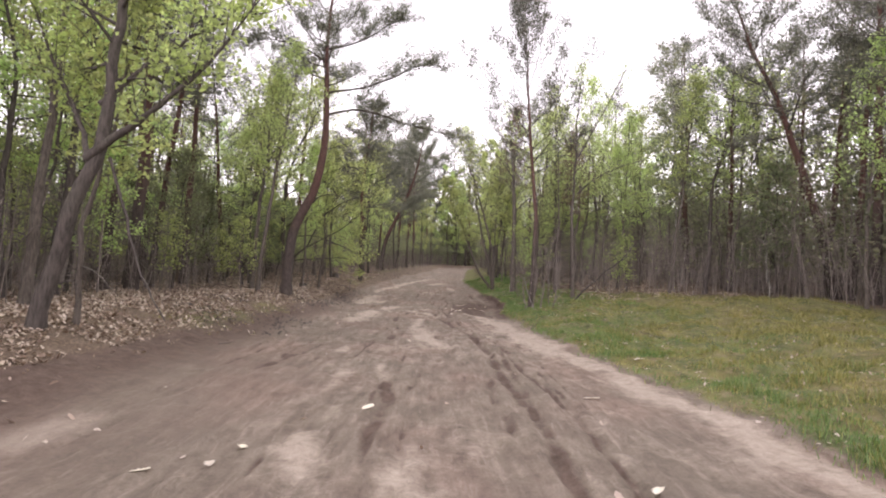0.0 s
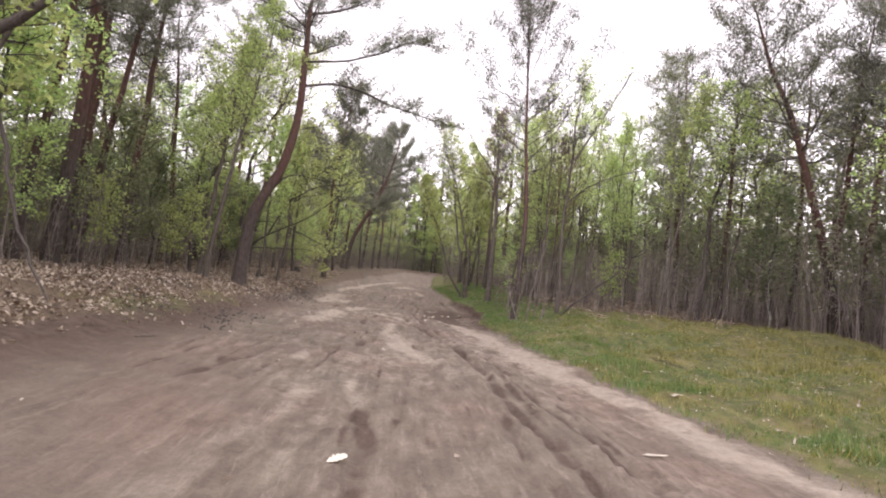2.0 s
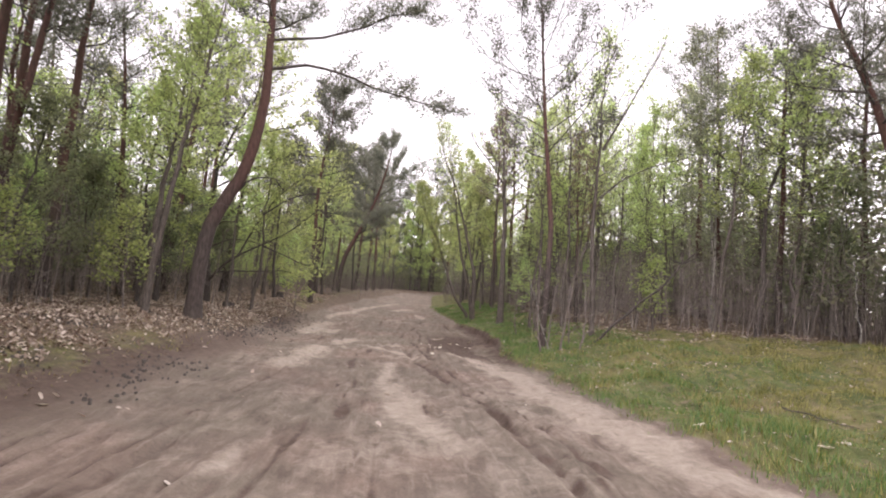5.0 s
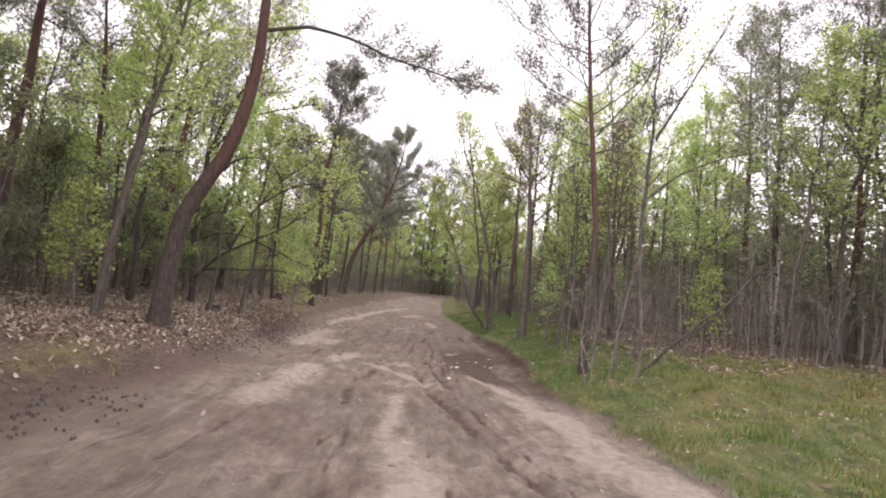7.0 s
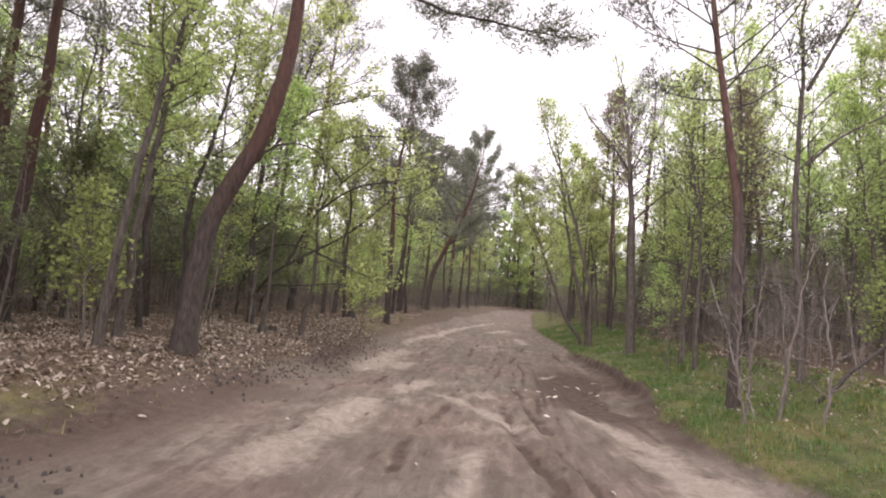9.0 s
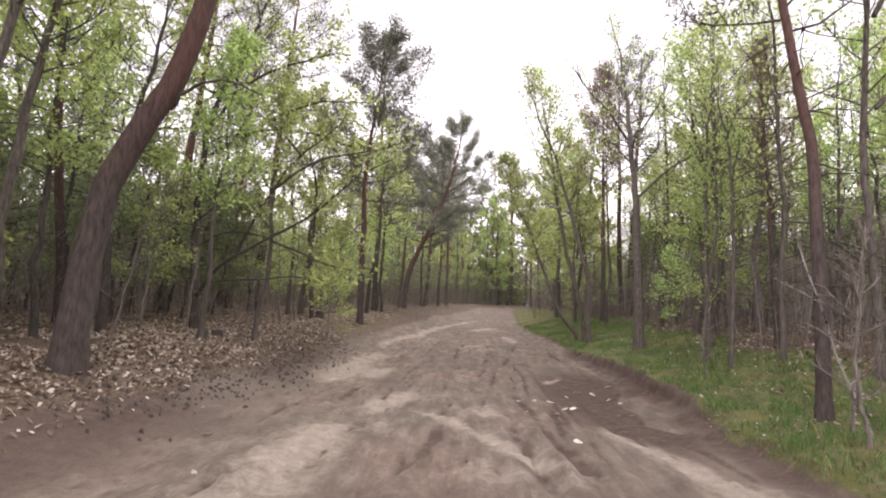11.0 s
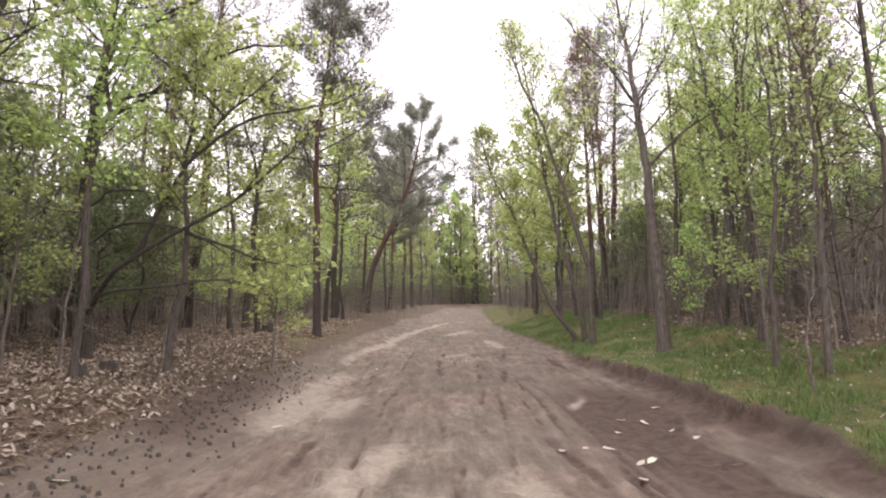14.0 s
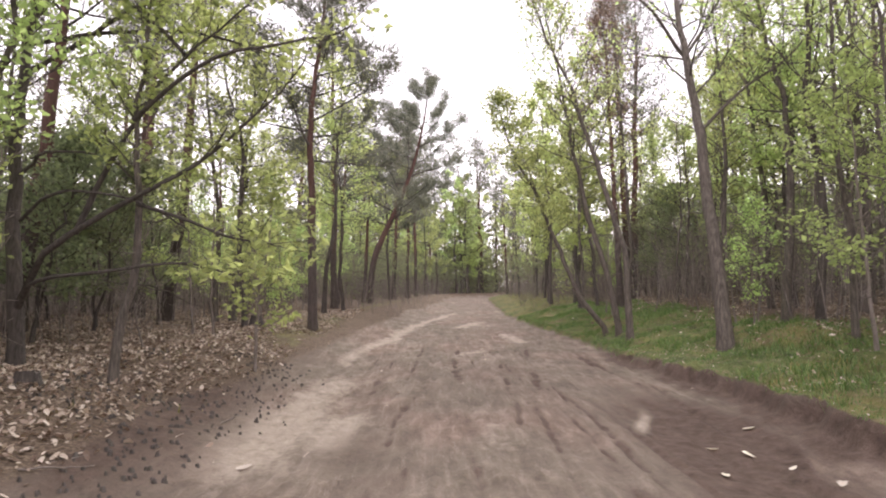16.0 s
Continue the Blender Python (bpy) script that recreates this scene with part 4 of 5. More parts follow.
# (kind, x, y) that can be told apart
for k, x, y in [("sapling", -4.7, 31.0), ("bare", -7.0, 31.0), ("bare", -7.1, 32.0), ("pine", -13.5, 26.0),
                ("slim", -8.3, 38.8), ("twiggy", 5.2, 41.0), ("twiggy", 7.2, 41.7), ("slim", 9.2, 40.0), ("bare", 3.75, 21.2), ("bare", 4.2, 21.9), ("bare", 3.6, 21.9), 
                ("bare", 3.2, 21.0), ("bare", 4.1, 20.7), ("bare", 3.6, 26.0), ("twiggy", 4.6, 28.5), ("twiggy", 5.5, 30.5), ("pine", -10.0, 23.0), ("oak", 5.2, 45.0), ("oak", -6.0, 44.0), ("far_oak", 5.0, 48.0), ("far_oak", 4.8, 53.0), ("far_oak", 5.6, 58.0), ("far_oak", 6.2, 64.0), ("far_pine", -6.4, 49.0), ("far_pine", -6.0, 58.0), ("far_pine", -4.6, 66.0), ("far_oak", -4.6, 62.0), ("far_pine", -3.6, 69.0), ("far_pine", -7.2, 55.0), ("far_pine", -3.0, 74.0), ("far_oak", -2.2, 80.0),
                ("pine", 13.4, 26.6), ("pine", 15.5, 23.0), ("far_pine", 20.5, 27.0), ("far_pine", 22.5, 32.0), ("far_pine", 18.5, 33.0), ("far_pine", 24.0, 38.0), ("far_pine", 19.0, 40.0), ("pine", -15.0, 17.0), ("far_pine", -17.0, 35.0), ("far_pine", -19.0, 41.0), ("far_pine", -15.5, 46.0),  ("pine", -12.6, 14.5), ("far_oak", 4.6, 45.5), ("far_oak", 4.4, 50.5), ("far_oak", 5.4, 55.5), ("pine", 17.0, 27.0), ("pine", 12.5, 29.0), ("pine", 19.0, 22.0), ("pine", 14.5, 34.0), ("pine", 16.5, 17.0), ("twiggy", 4.2, 43.5), ("twiggy", 6.0, 36.0), ("twiggy", 5.4, 26.8), ("oak", 6.6, 33.0), ("oak", -5.6, 46.5), ("oak", -6.8, 37.0), ("oak", -8.4, 25.0)]:
    plant(np.random.RandomState(int(abs(x * 97 + y * 31))), k, x + float(drift(y)), y)


def sow(seed, n, x0, x1, y0, y1, kinds, gap):
    rng, tries = np.random.RandomState(seed), 0
    while n > 0 and tries < 6000:
        tries += 1
        x, y = rng.uniform(x0, x1), rng.uniform(y0, y1)
        xx = x + float(bend(y))
        if any((xx - a) ** 2 + (y - b) ** 2 < gap * gap for a, b in PLACED):
            continue
        plant(rng, kinds[rng.randint(len(kinds))], xx, y)
        n -= 1


sow(1, 30, -18, -8.6, 3, 32, ["pine", "oak", "slim", "pine", "oak", "twiggy"], 1.5)
sow(26, 20, -18, -9.5, 32, 60, ["pine", "twiggy", "slim", "pine", "twiggy"], 1.5)
sow(11, 10, -15, -8.4, 1, 17, ["oak", "slim"], 1.2)
sow(2, 50, -14, -5.6, 4, 55, ["sapling", "bare", "sapling", "bare"], 0.6)
sow(3, 36, 6.6, 17, 25, 60, ["slim", "birch", "oak", "twiggy", "twiggy", "pine"], 1.4)
sow(4, 22, 12.8, 20, 3, 25, ["birch", "slim", "pine", "oak"], 1.4)
sow(5, 40, 4.4, 14, 25, 55, ["sapling", "bare", "sapling", "bare"], 0.6)
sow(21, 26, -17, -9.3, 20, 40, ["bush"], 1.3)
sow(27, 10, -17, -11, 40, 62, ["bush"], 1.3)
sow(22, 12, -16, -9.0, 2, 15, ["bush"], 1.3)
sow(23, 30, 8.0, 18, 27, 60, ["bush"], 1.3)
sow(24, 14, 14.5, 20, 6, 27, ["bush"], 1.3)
sow(25, 22, 7.5, 17, 24, 52, ["slim", "oak", "twiggy", "slim"], 1.1)
sow(6, 18, -32, -16, 3, 75, ["far_pine", "far_pine", "far_oak"], 2.2)
sow(7, 18, 17, 33, 3, 75, ["far_pine", "far_oak", "far_oak"], 2.2)
sow(8, 24, -16, -5.0, 60, 104, ["far_pine", "far_oak", "far_pine", "far_oak"], 1.9)
sow(9, 24, 3.5, 18, 58, 104, ["far_oak", "far_oak", "far_pine"], 1.9)
for i in range(42):
    r = np.random.RandomState(500 + i)
    y = r.uniform(103, 122)
    plant(r, ["far_pine", "far_oak"][i % 2], r.uniform(-16, float(bend(y)) - 6.5), y, 1.65)


# thickets: thin stems, twigs and leaves past counting
def shoots(rng, start, az, el, length, curl, n, gnarl):
    """Many bent stems at once: an array of stems, points and places."""
    pts, seg = [start], length / (n - 1)
    for _ in range(n - 1):
        az = az + rng.normal(size=len(az)) * gnarl
        el = el + curl * (1.6 / (n - 1)) + rng.normal(size=len(az)) * gnarl
        pts.append(pts[-1] + seg[:, None] * np.stack([np.cos(az) * np.cos(el), np.sin(az) * np.cos(el), np.sin(el)], 1))
    return np.stack(pts, 1)


def thicket(name, label, seed, n, spots, tall, leaves, leaf, leaf_mat, twig_count=5, wood=TWIG, slim=1.0):
    rng = np.random.RandomState(seed)
    at = np.array(spots(rng, n))
    n = len(at)
    z = land(at[:, 0], at[:, 1])[0] - 0.1
    h = rng.uniform(*tall, n)
    r = slim * (0.004 + 0.0045 * h)
    stems = shoots(rng, np.column_stack([at, z]), rng.uniform(0, 6.28, n), rng.uniform(1.25, 1.55, n), h, 0.0, 5, 0.07)
    own = np.tile(np.arange(n), twig_count)
    m = len(own)
    knot = stems[own, np.minimum((rng.uniform(0.2, 1.0, m) * 4).astype(int), 3)]
    side = shoots(rng, knot, rng.uniform(0, 6.28, m), rng.uniform(0.1, 0.9, m), rng.uniform(0.15, 0.32, m) * h[own], 0.1, 3, 0.15)
    v1, f1 = tubes(stems, r[:, None] + (0.006 * min(1, slim) - r[:, None]) * np.linspace(0, 1, 5), 3)
    v2, f2 = tubes(side, 0.45 * r[own][:, None] + (0.004 * min(1, slim) - 0.45 * r[own][:, None]) * np.linspace(0, 1, 3), 3)
    base = tagged(new(name, mesh_from(name, np.concatenate([v1, v2]), np.concatenate([f1, f2 + len(v1)]), wood)), label, "thicket", kind="stuff")
    if leaves:
        green = side[(side[:, 2, 2] - z[own] > 2.3) | (rng.rand(m) < 0.12)]
        c = np.repeat(np.concatenate([green[:, 1], green[:, 2]]), leaves, 0)
        v, f = leaf_cards(rng, c + rng.normal(size=c.shape) * (0.28, 0.28, 0.2), leaf, 0.65 * leaf)
        tagged(part("foliage", mesh_from("foliage", v, f, leaf_mat, smooth=False), base), kind="stuff")
    return base


def box_spots(x0, x1, y0, y1):
    def spots(rng, n):
        out = []
        for _ in range(n):
            y = y0 + (y1 - y0) * rng.rand()
            out.append((rng.uniform(x0, x1) + float(bend(y)), y))
        return out
    return spots


def right_edge(rng, n):
    out = []
    while len(out) < n:
        x, y = rng.uniform(5.5, 18), rng.uniform(3, 62)
        if x > 5.8 + 7.0 * float(1 - step(22, 27, np.array(y))):
            out.append((x + float(bend(y)), y))
    return out


thicket("undergrowth", "brown twiggy undergrowth on leaf litter", 201, 600, box_spots(-20, -9.5, 2, 62), (0.8, 3.2), 1, 0.08, LEAF_OAK)
thicket("undergrowth", "brown twiggy undergrowth at the wood's edge", 202, 850, right_edge, (0.8, 3.4), 1, 0.07, LEAF_OAK)
thicket("woodland_thicket", "dense dim woodland of thin stems", 203, 650, box_spots(-36, -15, -4, 85), (2.5, 7.5), 5, 0.25, LEAF_FAR)
thicket("woodland_thicket", "dense dim woodland of thin stems", 204, 600, box_spots(17, 38, -4, 85), (2.5, 7.5), 5, 0.25, LEAF_FAR)
thicket("undergrowth", "twiggy shaded undergrowth under the oaks", 212, 160, box_spots(-15, -8.2, 3, 20), (1.2, 3.8), 2, 0.12, LEAF_OAK)
thicket("woodland_thicket", "dim leafy thicket behind the front trees", 210, 430, box_spots(-21, -11.5, 2, 60), (2.5, 6.5), 4, 0.16, LEAF_BIRCH)
thicket("woodland_thicket", "dim leafy thicket behind the front trees", 211, 300, lambda rng, n: [p for p in right_edge(rng, 2 * n) if p[0] > 10][:n], (2.5, 7.0), 5, 0.16, LEAF_BIRCH)
thicket("woodland_thicket", "far leafy thicket beyond the bend", 205, 420, box_spots(-14, -5.2, 62, 104), (1.5, 6), 6, 0.22, LEAF_FAR)
thicket("woodland_thicket", "far leafy thicket beyond the bend", 206, 420, box_spots(3.6, 16, 60, 104), (1.5, 6), 6, 0.22, LEAF_FAR)
thicket("woodland_thicket", "far woodland closing the view", 207, 500, lambda rng, n: [(rng.uniform(-40, 11), rng.uniform(109, 130)) for _ in range(n)], (2, 10), 8, 0.34, LEAF_FAR)


def distant_wood(name, seed, n, x0, x1, y0, y1, tall, leaf, material=LEAF_FAR, foot=0.3):
    """Woods so far off that stems and leaves run together."""
    rng = np.random.RandomState(seed)
    x, y = rng.uniform(x0, x1, n), rng.uniform(y0, y1, n)
    top = tall * (0.55 + 0.9 * fbm(x * 0.12 + 3, y * 0.12, 2))
    c = np.stack([x, y, rise(y) + foot + (top - foot) * rng.rand(n) ** 1.3], 1)
    c = c[vnoise(x * 0.9 + c[:, 2] * 0.7, y * 0.9 + 11) > 0.38] if foot > 1 else c
    v, f = leaf_cards(rng, c, leaf, 0.8 * leaf)
    return tagged(new(name, mesh_from(name, v, f, material, smooth=False)), "dim green woodland seen between the trunks", "woodland", kind="stuff")


distant_wood("distant_wood", 405, 32000, -37, -21, -6, 128, 9.0, 0.42, LEAF_DIM)
distant_wood("distant_wood", 406, 36000, 22, 38, -6, 128, 9.0, 0.42, LEAF_DIM)
distant_wood("woodland_foliage", 407, 30000, -24, -12.5, 0, 75, 6.3, 0.2, LEAF_BIRCH, 2.2)
distant_wood("woodland_foliage", 408, 36000, 12.5, 24, 8, 75, 8.0, 0.2, LEAF_BIRCH, 2.2)
distant_wood("distant_wood", 401, 14000, -62, -38, -20, 150, 8.0, 0.75)
distant_wood("distant_wood", 402, 14000, 40, 64, -20, 150, 8.0, 0.75)
distant_wood("distant_wood", 403, 12000, -60, 70, 150, 172, 11.0, 0.9)
distant_wood("distant_wood", 404, 18000, -30, 22, 122, 146, 17.0, 0.6, LEAF_DIM)
distant_wood("distant_wood", 409, 16000, -26, 9, 106, 122, 9.0, 0.4)
distant_wood("distant_wood", 410, 9000, -22, -5.5, 66, 104, 7.5, 0.3)
thicket("undergrowth", "low twiggy growth along the far track", 215, 420, box_spots(-9, -3.4, 46, 100), (0.5, 2.2), 1, 0.1, LEAF_UNDER, 6)
thicket("undergrowth", "low twiggy growth along the far track", 216, 420, box_spots(2.9, 9, 48, 100), (0.5, 2.2), 1, 0.1, LEAF_UNDER, 6)
thicket("undergrowth", "dim brown brushwood deep in the wood", 208, 800, box_spots(-24, -13, 0, 70), (1.5, 4.8), 0, 0.1, LEAF_FAR, 7, BRUSH)
thicket("undergrowth", "dim brown brushwood deep in the wood", 209, 800, box_spots(13.8, 22, 0, 70), (1.5, 4.8), 0, 0.1, LEAF_FAR, 7, BRUSH)
thicket("undergrowth", "pale brown brushwood under the trees", 213, 420, lambda rng, n: [p for p in right_edge(rng, 3 * n) if p[0] > 7.5][:n], (1.2, 3.6), 0, 0.1, LEAF_FAR, 7, BRUSH)
thicket("undergrowth", "pale brown brushwood under the trees", 214, 300, box_spots(-16, -8.5, 6, 60), (1.0, 3.2), 0, 0.1, LEAF_FAR, 7, BRUSH)

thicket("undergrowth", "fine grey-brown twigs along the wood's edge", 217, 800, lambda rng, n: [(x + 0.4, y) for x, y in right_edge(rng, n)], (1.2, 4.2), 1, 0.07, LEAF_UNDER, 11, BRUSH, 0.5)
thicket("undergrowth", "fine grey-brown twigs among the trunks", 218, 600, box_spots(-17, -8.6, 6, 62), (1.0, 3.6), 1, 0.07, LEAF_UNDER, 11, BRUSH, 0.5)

# ---- ground cover ----
def litter_leaves(name, label, seed, n, x0, x1, y0, y1, size, material, keep):
    """Dry leaves that lie on the ground, each a small curled shape."""
    rng = np.random.RandomState(seed)
    x, y = rng.uniform(x0, x1, n), y0 + (y1 - y0) * rng.rand(n) ** 1.15
    z, cover = land(x, y)
    ok = rng.rand(n) < keep(x, y, cover)
    x, y, z = x[ok], y[ok], z[ok]
    n = len(x)
    a, tilt = rng.uniform(0, 6.28, n), rng.normal(size=(n, 2)) * 0.5
    ln = size * rng.uniform(0.55, 1.3, (n, 1))
    d = np.stack([np.cos(a), np.sin(a), tilt[:, 0]], 1)
    sd = np.stack([-np.sin(a), np.cos(a), tilt[:, 1]], 1)
    c = np.stack([x, y, z + 0.012], 1)
    curl = np.array([0, 0, 1.0]) * ln * rng.uniform(0.0, 0.45, (n, 1))
    v = np.stack([c - d * ln * 0.5 + curl * 0.6, c - d * ln * 0.2 + sd * ln * 0.2 + curl, c + d * ln * 0.25 + sd * ln * 0.26 + curl * 0.7, c + d * ln * 0.5 + curl * 0.5,
                  c + d * ln * 0.3 - sd * ln * 0.2 + curl, c - d * ln * 0.2 - sd * ln * 0.24 + curl * 0.7], 1)
    b = np.arange(n)[:, None] * 6
    f = np.concatenate([b + (0, 1, 2, 3), b + (0, 3, 4, 5)])
    return tagged(new(name, mesh_from(name, v.reshape(-1, 3), f, material, smooth=False)), label, "leaves", kind="stuff")


def clods(name, label, seed, n, x0, x1, y0, y1, size, material, keep):
    """Small rounded lumps half sunk into the ground."""
    rng = np.random.RandomState(seed)
    x, y = rng.uniform(x0, x1, n), rng.uniform(y0, y1, n)
    z, cover = land(x, y)
    ok = rng.rand(n) < keep(x, y, cover)
    c = np.stack([x, y, z + 0.008], 1)[ok]
    n = len(c)
    a = rng.uniform(0, 6.28, (n, 1)) + np.arange(6) * math.pi / 3
    r = size * rng.uniform(0.4, 1.1, (n, 1)) * rng.uniform(0.7, 1.3, (n, 6))
    ring = c[:, None] + np.stack([r * np.cos(a), 0.75 * r * np.sin(a), 0.15 * r], -1)
    cap = c[:, None] + np.stack([0.55 * r * np.cos(a), 0.42 * r * np.sin(a), 0.8 * r], -1)
    v = np.concatenate([ring - (0, 0, 0.02), cap, cap.mean(1, keepdims=True) + (0, 0, 0.1 * size)], 1)
    k = np.arange(6)
    j = (k + 1) % 6
    f = np.concatenate([np.stack([k, j, j + 6, k + 6], 1), np.stack([k + 6, j + 6, 0 * k + 12, 0 * k + 12], 1)])
    f = (f[None] + 13 * np.arange(n)[:, None, None]).reshape(-1, 4)
    tri = np.concatenate([f[:, (0, 1, 2)], f[:, (0, 2, 3)][f[:, 2] != f[:, 3]]])
    return tagged(new(name, mesh_from(name, v.reshape(-1, 3), tri, material)), label, "litter", kind="stuff")


def blades(name, label, seed, n, x0, x1, y0, y1, tall, material, keep):
    rng = np.random.RandomState(seed)
    x, y = rng.uniform(x0, x1, n), y0 + (y1 - y0) * rng.rand(n) ** 1.3
    z, cover = land(x, y)
    ok = rng.rand(n) < keep(x, y, cover)
    x, y, z = x[ok], y[ok], z[ok]
    n = len(x)
    a, lean = rng.uniform(0, 6.28, n), rng.uniform(0.1, 0.9, n)
    h = rng.uniform(tall[0], tall[1], n) * (0.35 + 2.2 * vnoise(x * 2.1, y * 2.1) ** 2)
    w = rng.uniform(0.003, 0.007, n) * (1 + y / 50)
    c = np.stack([x, y, z - 0.01], 1)
    s = np.stack([-np.sin(a) * w, np.cos(a) * w, 0 * w], 1)
    tip = c + np.stack([np.cos(a) * h * lean, np.sin(a) * h * lean, h], 1)
    v = np.stack([c - s, c + s, tip], 1)
    return tagged(new(name, mesh_from(name, v.reshape(-1, 3), np.arange(3 * n).reshape(-1, 3), material, smooth=False)), label, "grass", kind="stuff")


litter_leaves("leaf_litter", "pale brown dry oak leaves over the bank", 301, 100000, -13, -4.2, 3, 48, 0.074, LEAF_DRY, lambda x, y, c: np.clip(c["litter"] * 1.2 - 0.25, 0.0, 1) * step(0.3, 0.5, fbm(x * 0.7, y * 0.7, 3)) + 0.03)
litter_leaves("leaf_litter", "pale dry leaves deep under the trees", 306, 42000, -23, -12.8, 14, 62, 0.11, LEAF_DRY, lambda x, y, c: step(0.3, 0.5, fbm(x * 0.5, y * 0.5, 3)))
litter_leaves("leaf_litter", "dry leaves scattered under the trees", 302, 24000, 4.0, 13, 22, 48, 0.085, LEAF_DRY, lambda x, y, c: np.clip(c["litter"], 0.05, 1) * step(0.3, 0.55, fbm(x * 0.7, y * 0.7, 3)))
litter_leaves("leaf_litter", "few pale dry leaves in the grass", 303, 16000, 2.6, 11, 3, 34, 0.05, LEAF_PALE, lambda x, y, c: c["turf"] * (0.12 + 0.5 * step(0.5, 0.68, fbm(x * 1.3, y * 1.3, 2))))
litter_leaves("leaf_litter", "few pale leaves strewn on the bare earth", 304, 1400, -6.5, 3.0, 3, 40, 0.085, LEAF_PALE, lambda x, y, c: 0.05 + 0.5 * step(0.55, 0.7, fbm(x * 0.5, y * 0.4, 2)) * (x < -3))
clods("cone_litter", "dark cones and bark scraps on the shoulder", 305, 4200, -6.8, -2.9, 13, 32, 0.03, BARK_OAK, lambda x, y, c: 0.9 * step(0.4, 0.6, fbm(x * 0.6 + 3, y * 0.5, 2)) * (1 - step(-4.2, -3.0, x)))
blades("grass", "short green grass on the verge", 311, 200000, 2.7, 7.5, 4, 48, (0.03, 0.10), GRASS, lambda x, y, c: np.clip(c["turf"], 0, 1) * np.maximum(0.3 * step(0.5, 0.6, fbm(x * 0.6 + 4, y * 0.6, 2)) + 0.7 * step(18, 24, y), 0.75 * (1 - step(4.4, 6.2, x + 2 * fbm(x * 0.7, y * 0.7 + 3, 2) - 1)) * step(0.3, 0.5, fbm(x * 0.9 + 2, y * 0.9, 2))))
blades("moss", "yellow-green moss and short turf", 312, 230000, 2.7, 13, 4, 30, (0.03, 0.1), MOSS, lambda x, y, c: np.clip(c["turf"], 0, 1) * (1 - 0.8 * step(20, 25, y)) * (0.35 + 0.65 * step(3.6, 5.6, x)) * (0.15 + step(0.38, 0.55, fbm(x * 2.2 + 8, y * 2.2, 2))))
blades("grass", "thin moss and grass on the litter's edge", 313, 14000, -6.8, -4.2, 4, 45, (0.03, 0.08), MOSS, lambda x, y, c: np.clip(c["turf"], 0, 1))


# ---- small things on the ground ----
def lobed_leaf(name, seed, length, label):
    """A curled oak leaf with rounded lobes and a stalk."""
    rng = np.random.RandomState(seed)
    bm = bmesh.new()
    edge = [(0.0, 0.03), (0.12, 0.10), (0.22, 0.2), (0.30, 0.14), (0.42, 0.30), (0.52, 0.18), (0.64, 0.33), (0.74, 0.2), (0.86, 0.26), (0.96, 0.14), (1.0, 0.0)]
    cup, twist = rng.uniform(0.15, 0.5), rng.uniform(-0.3, 0.3)

    def at(u, w):
        return Vector(((u - 0.5) * length, w * length, length * (cup * (abs(w) * 1.3 + (u - 0.5) ** 2) + twist * w * (u - 0.5)) + 0.004))

    mid = [bm.verts.new(at(u, 0)) for u, w in edge]
    for sgn in (1, -1):
        side = [bm.verts.new(at(u, sgn * w * rng.uniform(0.85, 1.15))) for u, w in edge[:-1]] + [mid[-1]]
        for a in range(len(edge) - 1):
            quad = [mid[a], mid[a + 1], side[a + 1], side[a]]
            bm.faces.new(list(dict.fromkeys(quad)))
    stalk = [bm.verts.new(v) for v in ((-0.5 * length, 0.01 * length, 0.008), (-0.5 * length, -0.01 * length, 0.008), (-0.72 * length, 0, 0.012))]
    bm.faces.new(stalk)
    me = bpy.data.meshes.new(name)
    bm.to_mesh(me)
    bm.free()
    me.materials.append(LEAF_PALE)
    return tagged(new(name, me), label, "leaf", "fallen leaves on the track")


LEAVES = [lobed_leaf("dry_leaf", 600 + i, 0.15, "pale curled dry oak leaf on bare earth") for i in range(4)]
LEAF_SPOTS = [(-2.15, 4.4), (-1.71, 4.6), (-1.63, 5.1), (-0.72, 6.5), (1.98, 7.5), (2.09, 7.55), (3.93, 12.1), (1.64, 4.2), (3.53, 12.0), (4.2, 12.2), (3.57, 10.3), (3.66, 10.35), (3.24, 13.3), (1.98, 26.7), (2.06, 26.1), (0.66, 25.2), (0.58, 23.9), (1.11, 26.3),
              (1.5, 27.4), (1.75, 27.1), (0.1, 25.1), (-4.56, 11.9), (-4.71, 13.0), (-5.21, 14.8), (-4.04, 12.9), (0.81, 24.6), (0.95, 24.7), (0.55, 22.0), (-3.6, 21.5), (-3.4, 26.5), (2.3, 28.1), (2.5, 22.3), (-4.3, 23.4)]
for n, (x, y) in enumerate(LEAF_SPOTS):
    r = np.random.RandomState(700 + n)
    x = x + float(drift(y))
    m = pose(x, y, height(x, y) + 0.012, r.uniform(-14, 14), r.uniform(-14, 14), r.uniform(0, 360))
    if n < 4:
        LEAVES[n].matrix_basis = m
    else:
        copy_thing(LEAVES[n % 4], m)


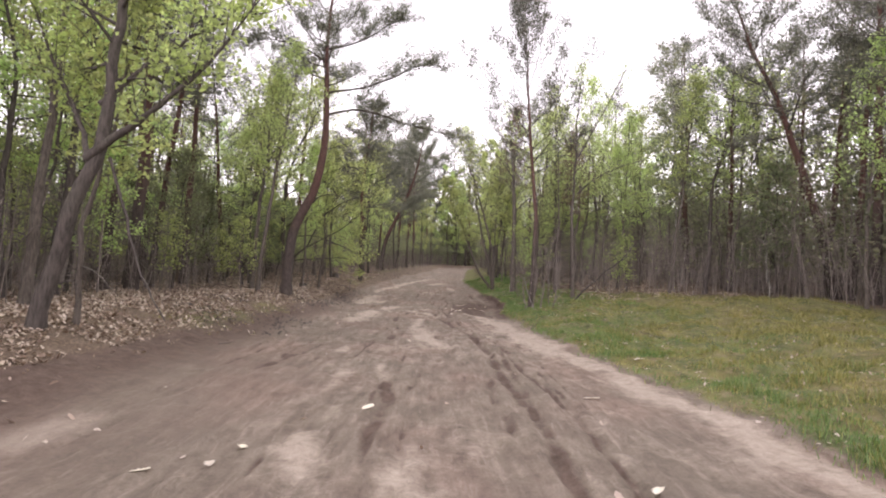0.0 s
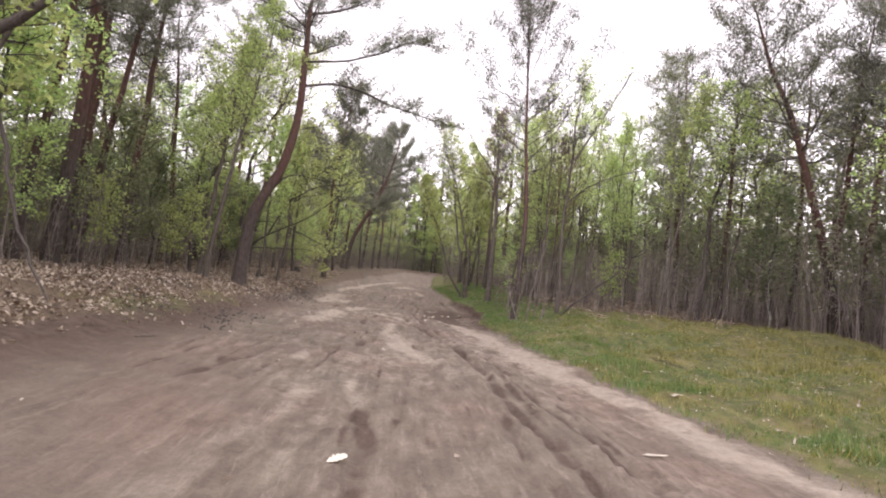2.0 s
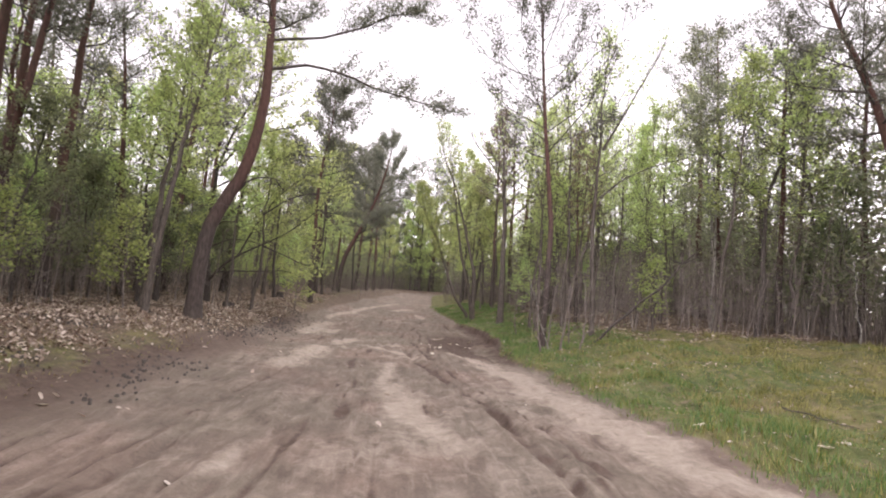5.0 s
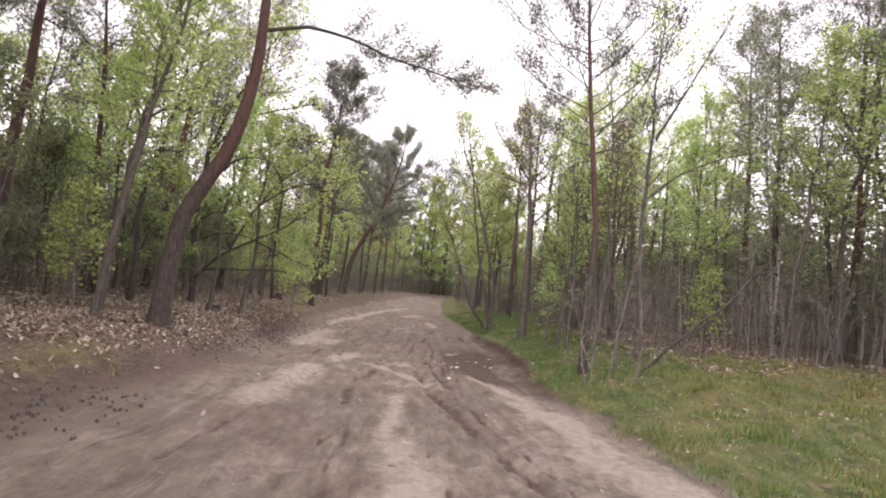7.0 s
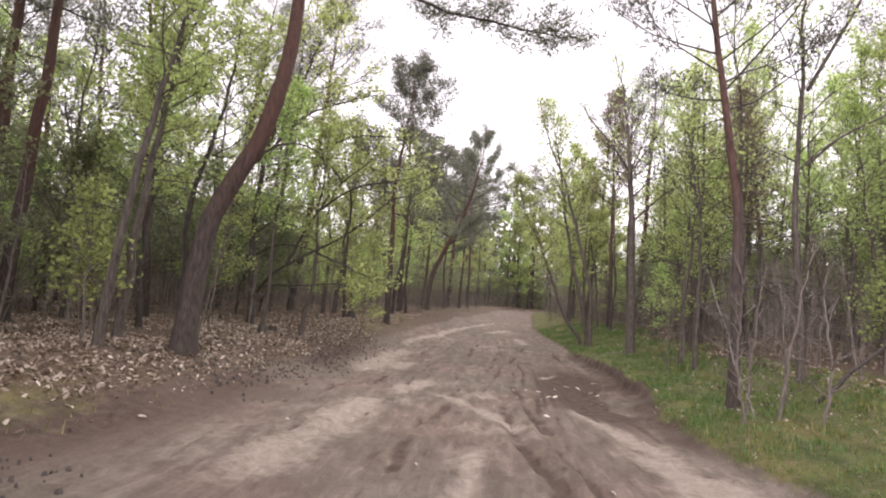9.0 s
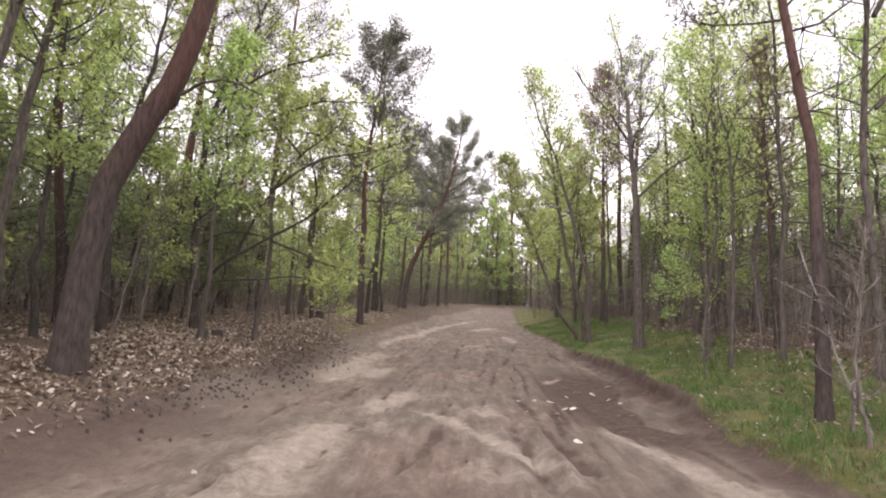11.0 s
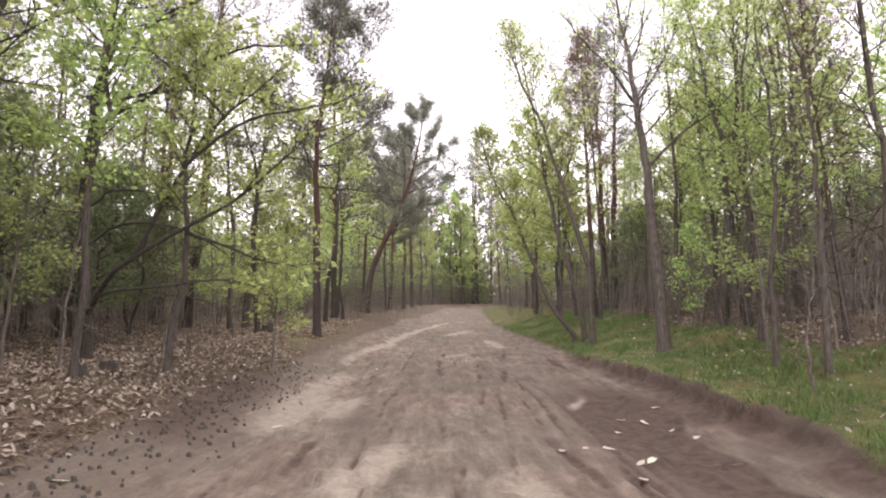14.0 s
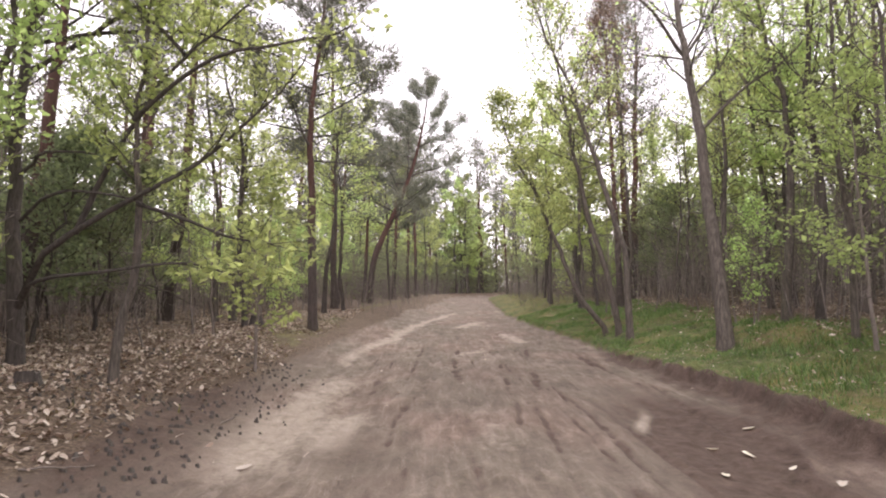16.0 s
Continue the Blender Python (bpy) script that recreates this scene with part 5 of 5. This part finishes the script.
def stick(name, label, seed, start, end, r, forks=2, sag=0.0, material=TWIG, category="stick"):
    """A fallen stick or branch from start to end, with side shoots."""
    rng = np.random.RandomState(seed)
    a, b = np.array(start, float), np.array(end, float)
    k = np.linspace(0, 1, 9)
    ln = float(np.linalg.norm(b - a))
    pts = a + (b - a) * k[:, None]
    pts[1:-1] += rng.normal(size=(7, 3)) * (0.02 if ln < 1.5 else 0.009) * ln * (1, 1, 0.4)
    pts[:, 2] -= sag * np.sin(math.pi * k)
    paths = [(pts, r, 0.35 * r, 5)]
    base = tagged(new(name, mesh_from(name, *join(paths), material)), label, category)
    for q in range(forks):
        i = rng.randint(2, 8)
        shoot = pts[i] + np.linspace(0, 1, 4)[:, None] * (unit(b - a) * 0.5 + unit(rng.normal(size=3)) * (1, 1, 0.25)) * ln * rng.uniform(0.12, 0.28)
        shoot[:, 2] = np.maximum(shoot[:, 2], a[2] if ln < 1 else -9)
        part("shoot", mesh_from("shoot", *join([(shoot, 0.5 * r, 0.2 * r, 3)]), material), base)
    return base


def on_ground(x, y, lift=0.012):
    return (x, y, height(x, y) + lift)


stick("stick", "pale dry stick lying on the sandy shoulder", 801, on_ground(-4.42, 25.4), on_ground(-4.1, 25.85), 0.010)
stick("stick", "dark forked twig lying in the damp hollow", 802, on_ground(2.0, 24.85), on_ground(2.35, 24.75), 0.009)
stick("stick", "short dark twig lying on the track", 803, on_ground(-3.8, 28.6), on_ground(-3.85, 28.05), 0.012)
stick("stick", "bare pale stick lying on mossy turf", 804, on_ground(5.25, 14.4, 0.14), on_ground(5.35, 13.1, 0.03), 0.012, 1, 0, BARK_GREY)
stick("stick", "broken twig lying by the litter", 805, on_ground(-3.9, 10.95), on_ground(-3.8, 11.35), 0.010)
stick("stick", "bent dark stick lying under the cut bank", 809, on_ground(2.4, 23.75), on_ground(2.3, 23.3), 0.012)
stick("dead_branch", "long dead branch leaning up from the turf", 806, on_ground(5.3, 23.0, -0.05), (8.6, 23.0, 3.4), 0.045, 8, 0.05, BARK_OAK, "branch")
stick("dead_branch", "pale peeled branch propped against a pine", 807, on_ground(3.85, 21.5, -0.05), (3.1, 21.7, 2.6), 0.02, 3, 0.0, BARK_BIRCH, "branch")
stick("birch_snag", "bare pale birch stem at the wood's edge", 808, on_ground(12.9, 21.9, -0.1), (12.7, 21.9, 3.4), 0.03, 3, 0.0, BARK_BIRCH, "snag")


def stump(seed, x, y, r, h):
    rng = np.random.RandomState(seed)
    base = tagged(new("stump"), "dark rotten stump in leaf litter", "stump", "rotten stumps")
    n, rings = 14, 6
    v, f = [], []
    wob = 1 + 0.25 * rng.rand(n)
    for k in range(rings):
        t = k / (rings - 1)
        rr = r * (1.5 - 0.6 * t ** 0.5)
        for a in range(n):
            q = 2 * math.pi * a / n
            top = h * t * (0.75 + 0.5 * vnoise(a * 0.9 + seed, k * 0.1)) if k else -0.12
            v.append((rr * wob[a] * math.cos(q), rr * wob[a] * math.sin(q), float(top)))
    for k in range(rings - 1):
        for a in range(n):
            f.append((k * n + a, k * n + (a + 1) % n, (k + 1) * n + (a + 1) % n, (k + 1) * n + a))
    part("bark", mesh_from("bark", v, f, BARK_OAK), base)
    cap = [(0, 0, 0.5 * h)] + [(p[0] * 0.96, p[1] * 0.96, p[2] - 0.01) for p in v[-n:]]
    part("cut_face", mesh_from("cut_face", cap, [(0, 1 + a, 1 + (a + 1) % n) for a in range(n)], TWIG), base)
    base.matrix_basis = pose(x, y, height(x, y) - 0.02, 0, 0, 40 * seed)
    return base


stump(1, -5.95, 26.9, 0.10, 0.2)
stump(2, -6.1, 37.2, 0.15, 0.28)
stump(3, -6.05, 27.9, 0.12, 0.2)
